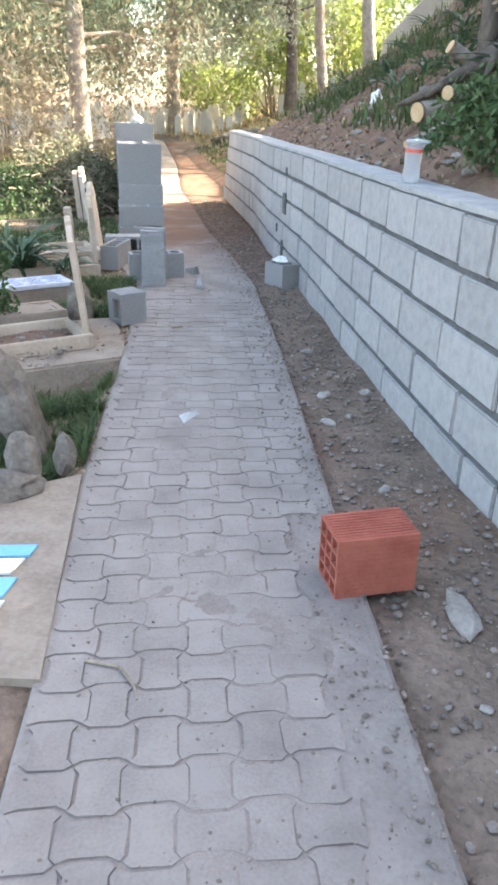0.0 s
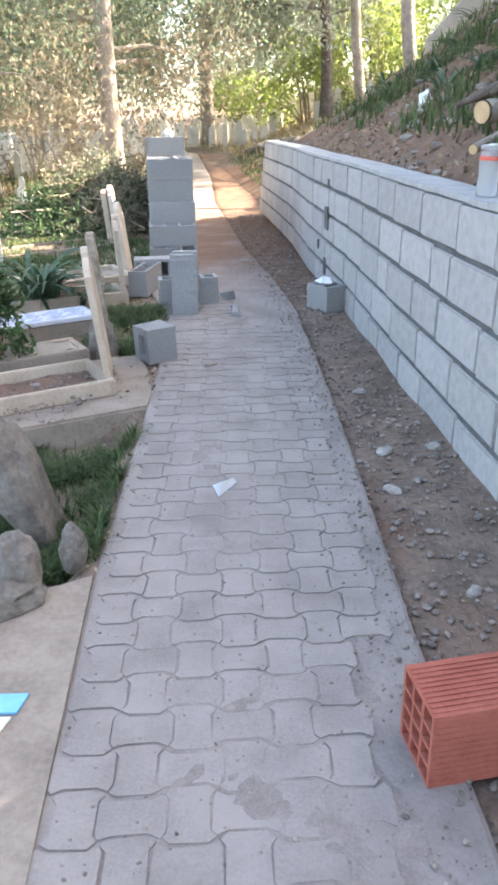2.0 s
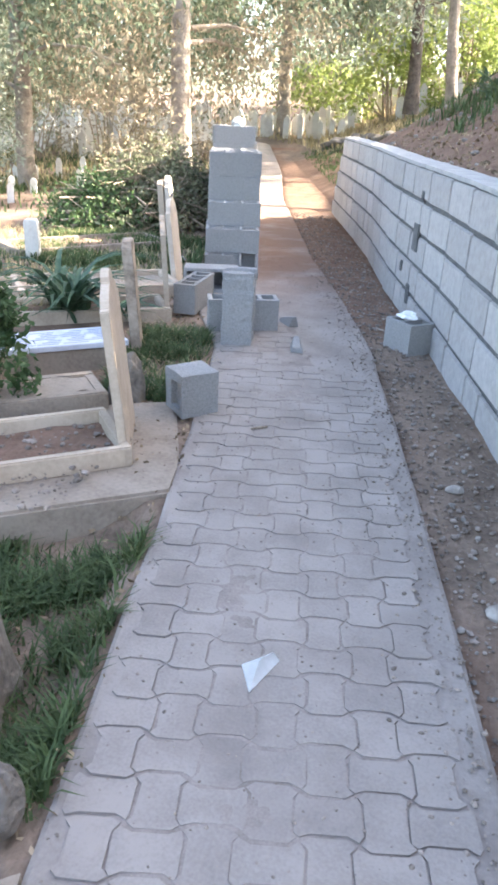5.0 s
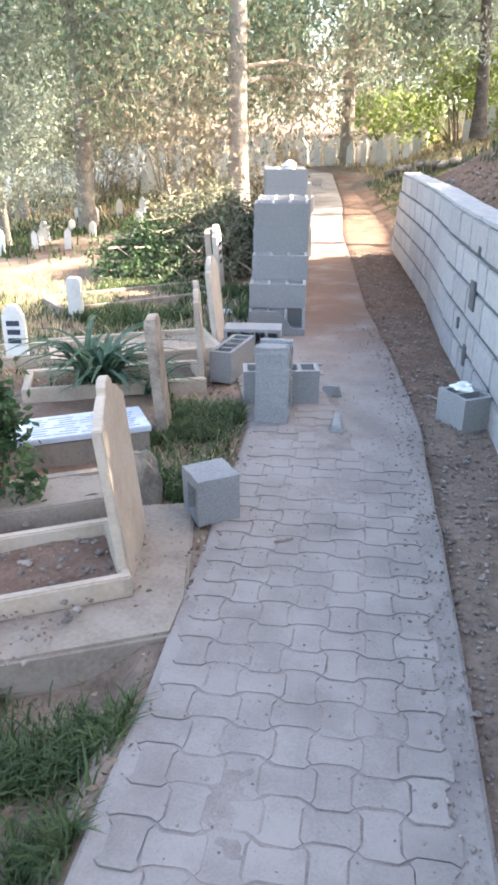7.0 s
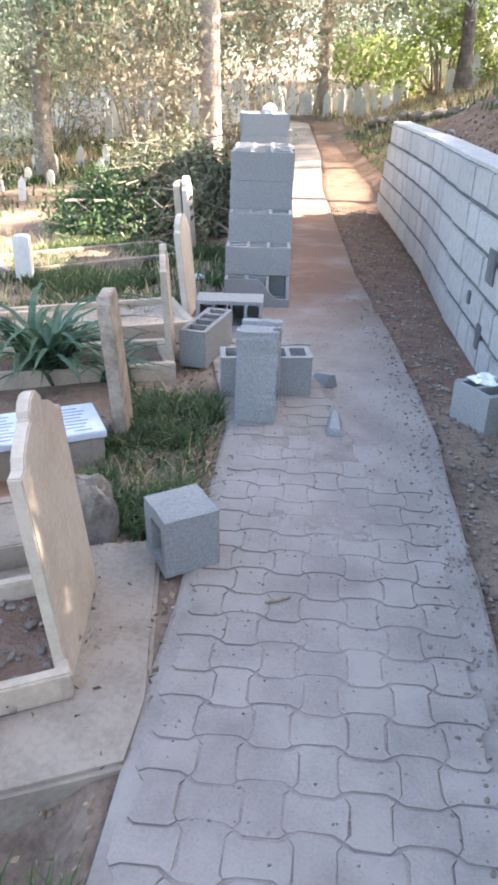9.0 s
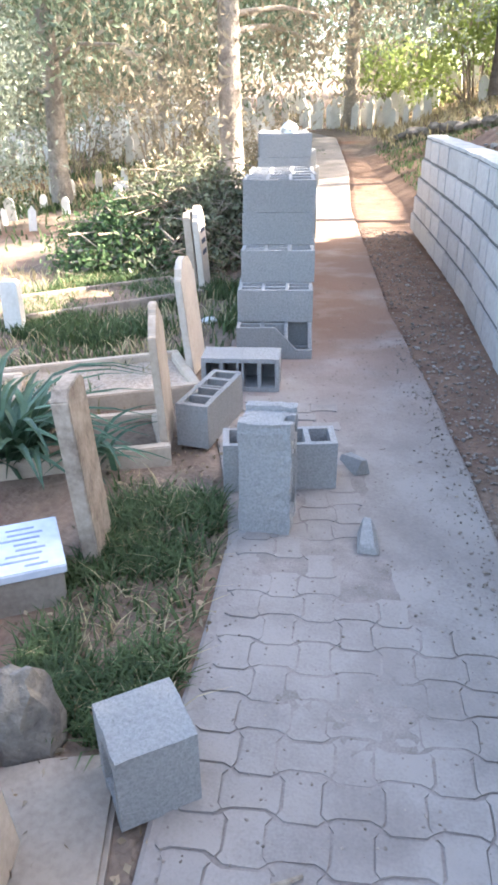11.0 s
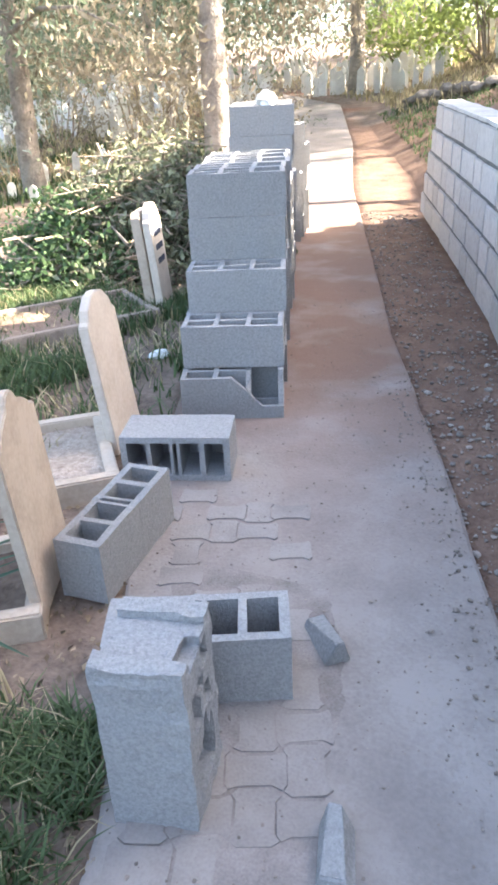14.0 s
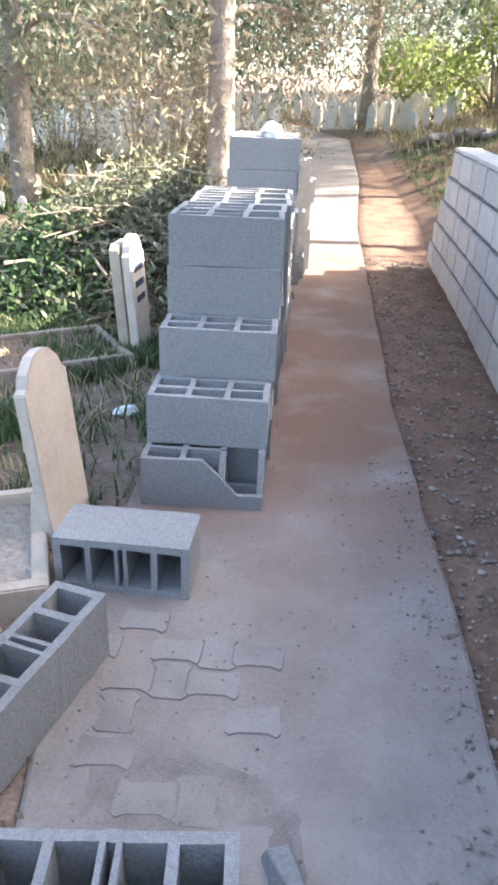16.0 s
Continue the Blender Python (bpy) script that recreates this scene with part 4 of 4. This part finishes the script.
def old_tree(x, y, label):
    """Several dark stems from one root, with spreading roots and hanging leaves."""
    t = thing("tree", pose(x, y, ground(x, y)), label, "tree", "cemetery trees")
    rnd = random.Random(5)
    ends = []
    for dx, dy, h, r in ((0.25, 0.3, 3.2, 0.11), (0.55, -0.1, 3.0, 0.1), (-0.05, 0.5, 3.4, 0.09), (0.75, 0.35, 2.8, 0.08), (-0.3, 0.1, 1.0, 0.06)):
        v, f = [], []
        p = [Vector((dx * u + 0.07 * math.sin(u * 5 + dx * 9), dy * u + 0.05 * math.sin(u * 6), -0.3 + (h + 0.3) * u)) for u in (0, 0.12, 0.3, 0.5, 0.75, 1)]
        tube(v, f, p, [r * 1.7, r * 1.2, r, r * 0.9, r * 0.7, r * 0.5], 10)
        raw("stem", v, f, M_DARKBARK, t, True)
        if h > 2:
            ends += [p[-1] + Vector((rnd.uniform(-0.7, 0.7), rnd.uniform(-0.7, 0.7), rnd.uniform(-1.0, 0.6))) for _ in range(14)]
    for k in range(7):
        a = 2.2 + k * 0.55
        v, f = [], []
        p = [Vector((math.cos(a) * q, math.sin(a) * q * 0.8, 0.12 - q * 0.12 + (0.45 * math.cos(a) * q if True else 0) + 0.03 * math.sin(k + q * 9))) for q in (0, 0.2, 0.45, 0.7)]
        tube(v, f, p, [0.07, 0.05, 0.035, 0.015], 7)
        raw("root", v, f, M_DARKBARK, t, True)
    leaves("crown", ends, 150, 0.05, (0.28, 0.28, 0.3), M_CONIFER, t, 77, 0.8)


old_tree(1.38, 4.95, "old dark multi-stemmed tree with exposed roots")
bush("shrub", 1.12, 3.3, 0.32, 0.35, M_GREEN, "feathery green shrub behind the wall", 90, 40, 60, 0.022, "shrub")
bush("shrub", 1.35, 2.3, 0.3, 0.3, M_GREEN, "feathery green shrub behind the wall", 91, 36, 60, 0.022, "shrub")


# ---- grass and small stuff ----
def grass(name, spots, mat, seed, h=0.12, lean=0.5, label="grass", width=0.006):
    rg = np.random.default_rng(seed)
    v, f = [], []
    for x, y, z in spots:
        a, hh = rg.uniform(0, 6.283), h * rg.uniform(0.5, 1.3)
        dx, dy = math.cos(a), math.sin(a)
        l = hh * lean * rg.uniform(0.2, 1.4)
        w = width * rg.uniform(0.6, 1.3)
        b = len(v)
        v += [(x - dy * w, y + dx * w, z - 0.01), (x + dy * w, y - dx * w, z - 0.01), (x + dx * l * 0.4 + dy * w * 0.7, y + dy * l * 0.4 - dx * w * 0.7, z + hh * 0.6), (x + dx * l * 0.4 - dy * w * 0.7, y + dy * l * 0.4 + dx * w * 0.7, z + hh * 0.6), (x + dx * l, y + dy * l, z + hh * 0.95)]
        f += [(b, b + 1, b + 2, b + 3), (b + 3, b + 2, b + 4)]
    return tagged(raw(name, v, f, mat), label, "grass", kind="stuff")


def scatter(n, fx, y0, y1, seed, dens=None):
    rg = random.Random(seed)
    out = []
    while len(out) < n:
        y = rg.uniform(y0, y1)
        lo, hi = fx(y)
        x = rg.uniform(lo, hi)
        if dens and rg.random() > dens(x, y):
            continue
        out.append((x, y, ground(x, y)))
    return out


patchy = lambda s, k: (lambda x, y: 1.0 if noise.noise((x * s, y * s, k)) > 0 else 0.12)
grass("verge_grass", scatter(7500, lambda y: (path_l(y) - 0.75, path_l(y) - 0.02), 1.95, 2.95, 1, patchy(4, 1)), M_GRASS, 1, 0.06, 1.3, "green grass in the hollow beside the path", 0.004)
grass("verge_grass", scatter(5200, lambda y: (path_l(y) - 0.5, path_l(y) - 0.02), 4.05, 5.25, 2, patchy(3, 1)), M_GRASS, 2, 0.06, 1.3, "long tangled grass beside the path", 0.0042)
grass("dry_grass", scatter(450, lambda y: (path_l(y) - 0.45, path_l(y) - 0.02), 4.05, 5.25, 3), M_STRAW, 3, 0.06, 1.8, "dry grass stalks beside the path", 0.003)
grass("grave_grass", scatter(9000, lambda y: (-4.2, -1.95), 6.7, 8.6, 4, patchy(1.5, 3)), M_GRASS, 4, 0.09, 0.8, "grass between the graves")
grass("grave_grass", scatter(6000, lambda y: (-5.5, -2.3), 5.0, 7.5, 14, patchy(1.5, 3)), M_GRASS, 14, 0.08, 0.8, "grass between the graves")
grass("dry_grass", scatter(3500, lambda y: (-5.5, -2.2), 5.0, 8.6, 5), M_STRAW, 5, 0.09, 1.2, "dry grass between the graves")
grass("bank_grass", scatter(9000, lambda y: (wall_x(y) + 0.6, wall_x(y) + 4.5), 4.5, 16, 6, patchy(0.9, 5)), M_GRASS, 6, 0.14, 0.9, "grass on the bank", 0.009)
grass("bank_grass", scatter(6000, lambda y: (wall_x(y) + 0.4, wall_x(y) + 3.2), 11.5, 20, 7), M_GRASS, 7, 0.07, 1.0, "grass on the bank beyond the wall", 0.01)
grass("far_grass", scatter(15000, lambda y: (-22, path_l(min(y, 30)) - 0.1), 13, 34, 8), M_STRAW, 8, 0.2, 0.9, "dry straw-coloured grass among the far graves", 0.018)
grass("far_grass", scatter(9000, lambda y: (-16, -5), 9.5, 20, 9, patchy(0.4, 8)), M_GRASS, 9, 0.14, 0.7, "sunlit green grass among the graves", 0.015)
grass("far_grass", scatter(7000, lambda y: (path_r(min(y, 30)) + 1.0, 6), 19, 32, 10), M_STRAW, 10, 0.18, 0.9, "dry grass on the upper slope", 0.018)


def pebbles(name, spots, mat, seed, r0, r1, label, flat=0.6, lift=0.0):
    rg = random.Random(seed)
    t = (1 + 5 ** 0.5) / 2
    ico = [Vector(p).normalized() for p in ((-1, t, 0), (1, t, 0), (-1, -t, 0), (1, -t, 0), (0, -1, t), (0, 1, t), (0, -1, -t), (0, 1, -t), (t, 0, -1), (t, 0, 1), (-t, 0, -1), (-t, 0, 1))]
    fac = ((0, 11, 5), (0, 5, 1), (0, 1, 7), (0, 7, 10), (0, 10, 11), (1, 5, 9), (5, 11, 4), (11, 10, 2), (10, 7, 6), (7, 1, 8), (3, 9, 4), (3, 4, 2), (3, 2, 6), (3, 6, 8), (3, 8, 9), (4, 9, 5), (2, 4, 11), (6, 2, 10), (8, 6, 7), (9, 8, 1))
    v, f = [], []
    for x, y, z in spots:
        r = r0 + (r1 - r0) * rg.random() ** 3
        sx, sy, a = rg.uniform(0.7, 1.3), rg.uniform(0.6, 1.1), rg.uniform(0, 6.28)
        b = len(v)
        for p in ico:
            k = r * rg.uniform(0.75, 1.2)
            px, py = p.x * k * sx, p.y * k * sy
            v.append((x + px * math.cos(a) - py * math.sin(a), y + px * math.sin(a) + py * math.cos(a), z + lift + r * 0.3 + p.z * k * flat))
        f += [tuple(b + i for i in q) for q in fac]
    return tagged(raw(name, v, f, mat), label, "stones", kind="stuff")


pebbles("gravel", scatter(6500, lambda y: (path_r(y) + 0.0, wall_x(y) - 0.02), 0.2, 12, 21), M_GRIT, 21, 0.003, 0.015, "loose gravel and stones between path and wall", 0.6, 0.004)
pebbles("pale_stones", scatter(350, lambda y: (path_r(y) + 0.0, wall_x(y) - 0.02), 0.2, 12, 28), M_STONE, 28, 0.006, 0.02, "pale stones scattered over the bare strip", 0.6, 0.003)
edge = [(path_r(y) - abs(random.Random(int(y * 1e5)).gauss(0, 0.09)), y, 0.0) for y in np.random.default_rng(3).uniform(0.2, 7.5, 1800)]
pebbles("gravel", edge, M_GRIT, 22, 0.002, 0.009, "fine gravel strewn along the path's edge")
rg = np.random.default_rng(6)
pebbles("path_grit", [(path_l(y) + (path_r(y) - path_l(y)) * u, y, 0.0) for y, u in zip(rg.uniform(0.0, 9, 6500), rg.random(6500))], M_GRIT, 23, 0.001, 0.0055, "grit and crumbs on the path")
pebbles("grave_rubble", [(x, y, max(z, 0.03)) for x, y, z in scatter(260, lambda y: (-1.6, -1.0), 2.9, 3.6, 24)], M_GRIT, 24, 0.005, 0.018, "pebbles on the soil of a grave")
pebbles("bank_stones", scatter(900, lambda y: (wall_x(y) + 0.3, wall_x(y) + 3.5), 0.5, 12, 25), M_STONE, 25, 0.01, 0.05, "stones and clods on the bank")
lit = scatter(1500, lambda y: (path_l(y) - 0.6, path_l(y) + 0.03), 1.9, 6.2, 31)
tagged(leaves("leaf_litter", [(x, y, z + 0.014) for x, y, z in lit], 1, 0.014, (0.01, 0.01, 0.004), M_LEAFLIT, None, 31, 0, 1.6), "brown fallen leaves beside the path", "leaves", kind="stuff")
lit = scatter(6500, lambda y: (wall_x(y) + 0.25, wall_x(y) + 3.2), 0.5, 10, 32)
tagged(leaves("leaf_litter", [(x, y, z + 0.01) for x, y, z in lit], 1, 0.025, (0.01, 0.01, 0.005), M_LEAFLIT, None, 32, 0, 1.6), "brown fallen leaves on the bank", "leaves", kind="stuff")

for i, (x, y, r) in enumerate(((0.62, 3.05, 0.03), (0.42, 2.95, 0.035), (0.9, 1.28, 0.07), (0.46, 2.6, 0.03), (0.27, 3.7, 0.03), (0.7, 2.0, 0.022))):
    ob = part("stone", rock(r, i + 2, (1.3, 0.9, 0.55) if r < 0.05 else (1.5, 0.6, 0.22), 2), M_STONE)
    ob.matrix_basis = pose(x, y, ground(x, y) + (r * 0.25 if r < 0.05 else 0.008), 0, 0, i * 50)
    tagged(ob, "loose pale stone on the bare earth", "stone", "loose stones")

# paper scrap, twig, bottle, bags
bm = bmesh.new()
vs = [bm.verts.new(c) for c in ((-0.04, 0.0, 0.004), (0.025, 0.06, 0.012), (0.045, 0.045, 0.003), (0.005, -0.085, 0.004), (0.002, 0.01, 0.022))]
for q in ((0, 3, 4), (3, 2, 4), (2, 1, 4), (1, 0, 4)):
    bm.faces.new([vs[i] for i in q])
bmesh.ops.solidify(bm, geom=bm.faces[:], thickness=0.0008)
ob = part("paper_scrap", bm, M_PAPER); ob.matrix_basis = pose(-0.155, 2.47, 0.001)
tagged(ob, "crumpled white paper scrap on the path", "litter")
v, f = [], []
tube(v, f, [Vector((-0.03, -0.02, 0.008)), Vector((0.0, 0.0, 0.011)), Vector((0.03, 0.03, 0.008))], [0.005, 0.006, 0.004], 6)
ob = raw("twig", v, f, M_TWIG); ob.matrix_basis = pose(-0.565, 3.89, 0); tagged(ob, "short dry twig on the path", "twig")
v, f = [], []
tube(v, f, [Vector((-0.09, 0.03, 0.006)), Vector((0.0, 0.02, 0.009)), Vector((0.05, -0.03, 0.008)), Vector((0.07, -0.07, 0.006))], [0.004, 0.004, 0.0035, 0.002], 6)
ob = raw("twig", v, f, M_TWIG); ob.matrix_basis = pose(0.06, 0.87, 0); tagged(ob, "thin bent twig on the pavers", "twig")

bt = thing("plastic_bottle", pose(wall_x(3.2) + 0.075, 3.2, 0.957, 0, 2, 20) @ Matrix.Scale(1.18, 4), "clear crushed plastic bottle with red-edged label on the wall", "bottle")
v, f = [], []
tube(v, f, [Vector((0, 0, z)) for z in (0, 0.02, 0.06, 0.1, 0.135)], [0.03, 0.034, 0.031, 0.034, 0.033], 14)
raw("body", v, f, M_CLEAR, bt, True)
v, f = [], []
tube(v, f, [Vector((0, 0, z)) for z in (0.108, 0.12)], [0.0352, 0.0352], 14)
raw("label", v, f, M_LABEL, bt, True)
ob = part("film", rock(0.042, 9, (1.1, 0.9, 0.35), 2, 0.5), M_CLEAR, bt, "crumpled clear film"); ob.matrix_basis = pose(0.01, 0, 0.145)


def bag(x, y, z, r, sq, seed, label):
    ob = part("plastic_bag", rock(r, seed, sq, 3, 0.6), M_PAPER)
    ob.matrix_basis = pose(x, y, z, 0, 0, seed * 40)
    return tagged(ob, label, "bag")


p = STACK_O + su * 0.2 + sv * 2.75 + su * 0.14
bag(p.x, p.y, 6 * BH + 0.04, 0.08, (1.3, 0.8, 0.7), 3, "crumpled white and blue bag on the block stack")
bag(-0.11, 5.57, 0.165, 0.05, (1.2, 0.8, 0.5), 4, "crumpled clear bag on a half block")
x, y = wall_x(7.2) + 1.0, 7.2
bag(x, y, ground(x, y) + 0.04, 0.07, (0.8, 0.8, 1.2), 5, "small white bag on the bank")
bag(-2.4, 7.5, 0.0, 0.045, (1.4, 1, 0.5), 6, "white bag in the grass between graves")

# ---- far gravestones ----
styles = [headstone_mesh(0.22, 0.07, 0.85, "point"), headstone_mesh(0.2, 0.06, 0.72, "step"), headstone_mesh(0.26, 0.07, 0.68, "point")]
bases = []
for bm in styles:
    ob = part("gravestone", bm, M_WHITE)
    tagged(ob, "weathered white gravestone among dry grass", "gravestone", "far gravestones")
    bases.append(ob)
rf = random.Random(17)
count = 0
while count < 290:
    y = 18 + 13 * rf.random()
    x = rf.uniform(-17.5, 2.0)
    if path_l(min(y, 31)) - 0.3 < x < path_r(min(y, 31)) + 0.4 or (y < 21.5 and x > -5.8) or (y < 24.5 and x > path_r(y)) or (x > wall_x(min(y, 36)) + 1.5 and y < 20):
        continue
    m = pose(x, y, ground(x, y) - 0.05, rf.uniform(-4, 4), rf.uniform(-4, 4), rf.uniform(-25, 35)) @ Matrix.Scale(rf.uniform(0.7, 1.15), 4)
    if count < 3:
        bases[count].matrix_basis = m
    else:
        ob = bases[rf.randrange(3)].copy(); scene.collection.objects.link(ob); ob.matrix_basis = m
    count += 1
for k in range(34):
    y, x = rf.uniform(9.5, 15), rf.uniform(-14, -6.2)
    ob = bases[rf.randrange(3)].copy(); scene.collection.objects.link(ob)
    ob.matrix_basis = pose(x, y, ground(x, y) - 0.05, rf.uniform(-5, 5), rf.uniform(-5, 5), rf.uniform(0, 60)) @ Matrix.Scale(rf.uniform(0.4, 0.65), 4)

# low rough stone terrace beyond the wall
st = thing("stone_terrace", pose(0, 0, 0), "low rough stone terrace edge on the grassy slope", "terrace", kind="structure")
for k in range(16):
    u = k / 15
    x, y = -3.4 + 3.2 * u, 20.0 - 2.2 * u
    ob = part("stone", rock(0.2, k + 20, (1.4, 0.8, 0.6), 2, 0.5), M_OLDSTONE, st)
    ob.matrix_basis = pose(x, y, ground(x, y) + 0.02 + 0.05 * (k % 2), 0, 0, k * 37)

# plastered stair wall high on the bank
sw = thing("stair_wall", pose(0.62, 12.0, 0.9, 0, 0, 8), "sloping tan plastered parapet high on the bank", "wall", kind="structure")
bm = bmesh.new()
f = bm.faces.new([bm.verts.new(c) for c in ((-0.1, 0, 0), (4.5, 0, 0), (4.5, 0, 4.6), (3.0, 0, 4.6), (0.0, 0, 1.45))])
r = bmesh.ops.extrude_face_region(bm, geom=[f])
for v in r["geom"]:
    if isinstance(v, bmesh.types.BMVert):
        v.co.y += 0.25
bmesh.ops.recalc_face_normals(bm, faces=bm.faces)
part("parapet", bm, M_PLASTER, sw)
bm = bmesh.new(); box(bm, 0.15, 4.4, -0.12, -0.002, 0.0, 0.9, 0.01)
for v in bm.verts:
    v.co.z += max(0.0, v.co.x - 0.2) * 0.95 if v.co.z > 0.4 else 0
part("lower_band", bm, M_CAP, sw, "grey cement band")

# ---- pavers ----
HX, HY, DX, DY, IN = 0.0555, 0.053, 0.0125, 0.0125, 0.0027


def paver_outline(kind):
    """Wide pavers have cut corners, tall ones are waisted; they interlock like a chessboard."""
    q = []
    for sx, sy in ((1, 1), (-1, 1), (-1, -1), (1, -1)):
        if kind == 0:
            c = [(sx * (HX + DX - IN), sy * (HY - 0.017)), (sx * (HX + 0.002), sy * (HY - 0.004)), (sx * (HX - 0.02), sy * (HY - DY - IN))]
        else:
            c = [(sx * (HX - DX - IN), sy * (HY - 0.017)), (sx * (HX - IN * 1.5), sy * (HY - IN)), (sx * (HX - 0.02), sy * (HY + DY - IN))]
        q += c if sx * sy > 0 else c[::-1]
    return q


def paver_mesh(kind):
    q = paver_outline(kind)
    n = len(q)
    return [(x, y, 0.0015) for x, y in q] + [(x * 1.01, y * 1.01, -0.006) for x, y in q], [tuple(range(n))] + [((i + 1) % n, i, i + n, (i + 1) % n + n) for i in range(n)]


pms = []
rw = random.Random(21)
for variant in range(12):
    pv, pf = paver_mesh(variant % 2)
    wear = [(rw.uniform(-0.0022, 0.0022), rw.uniform(-0.0022, 0.0022)) for _ in range(12)]
    pv = [(x + wear[i % 12][0], y + wear[i % 12][1], z) for i, (x, y, z) in enumerate(pv)]
    me = bpy.data.meshes.new("paver"); me.from_pydata(pv, [], pf); me.materials.append(M_PAVER); me.update()
    pms.append((me, pv, pf))
def dust(x, y):
    """Dust fills the joints and drifts over some of the pavers."""
    drift = noise.noise((x * 3.1, y * 3.1, 8)) + 0.5 * noise.noise((x * 9, y * 9, 3))
    return -0.0009 + 0.0042 * max(-0.4, drift) + 0.0012 * noise.noise((x * 45, y * 45, 6))


rows = list(np.arange(-1.5, 5.9, 0.02))
bv, bf = [], []
for y in rows:
    xa, xb = path_l(y) + 0.07, path_r(y) - 0.12 - 0.3 * smooth01(4.5, 5.2, y)
    bv += [(xa + (xb - xa) * k / 34, y, dust(xa + (xb - xa) * k / 34, y) - 0.006 * max(0.0, 1 - min(k, 34 - k) / 6)) for k in range(35)]
for i in range(len(rows) - 1):
    for k in range(34):
        a = i * 35 + k
        bf.append((a, a + 1, a + 36, a + 35))
raw("paver_bed", bv, bf, M_JOINT, pavement, True)
rk = random.Random(2)
cx = lambda y: (path_l(y) + path_r(y)) / 2 - 0.02
jv, jf = [], []
for r in range(-12, 58):
    y = 0.3 + r * 2 * HY
    a = math.atan2(cx(y - 0.3) - cx(y + 0.3), 0.6)
    for col in range(-4, 5):
        o = col * 2 * HX
        x, yy = cx(y) + o * math.cos(a), y + o * math.sin(a)
        if x - 0.07 < path_l(yy) + 0.0 or x + 0.07 > path_r(yy) - 0.06 or (yy > 4.8 and (x > path_r(yy) - 0.5 or rk.random() < 0.5)):
            continue
        me, pv, pf = pms[(r + col) % 2 + 2 * rk.randrange(6)]
        m = Matrix.Translation((x, yy, rk.uniform(-0.0008, 0.0006))) @ Matrix.Rotation(a + rk.uniform(-0.015, 0.015), 4, "Z") @ Matrix.Rotation(rk.uniform(-0.006, 0.006), 4, "X")
        if 0.45 < y < 4.2:
            ob = new("paver", me)
            ob.parent = pavement
            ob.matrix_basis = m
        else:
            b = len(jv)
            jv += [m @ Vector(c) for c in pv]
            jf += [tuple(b + i for i in f) for f in pf]
tagged(raw("paver_field", jv, jf, M_PAVER, pavement), kind="stuff")
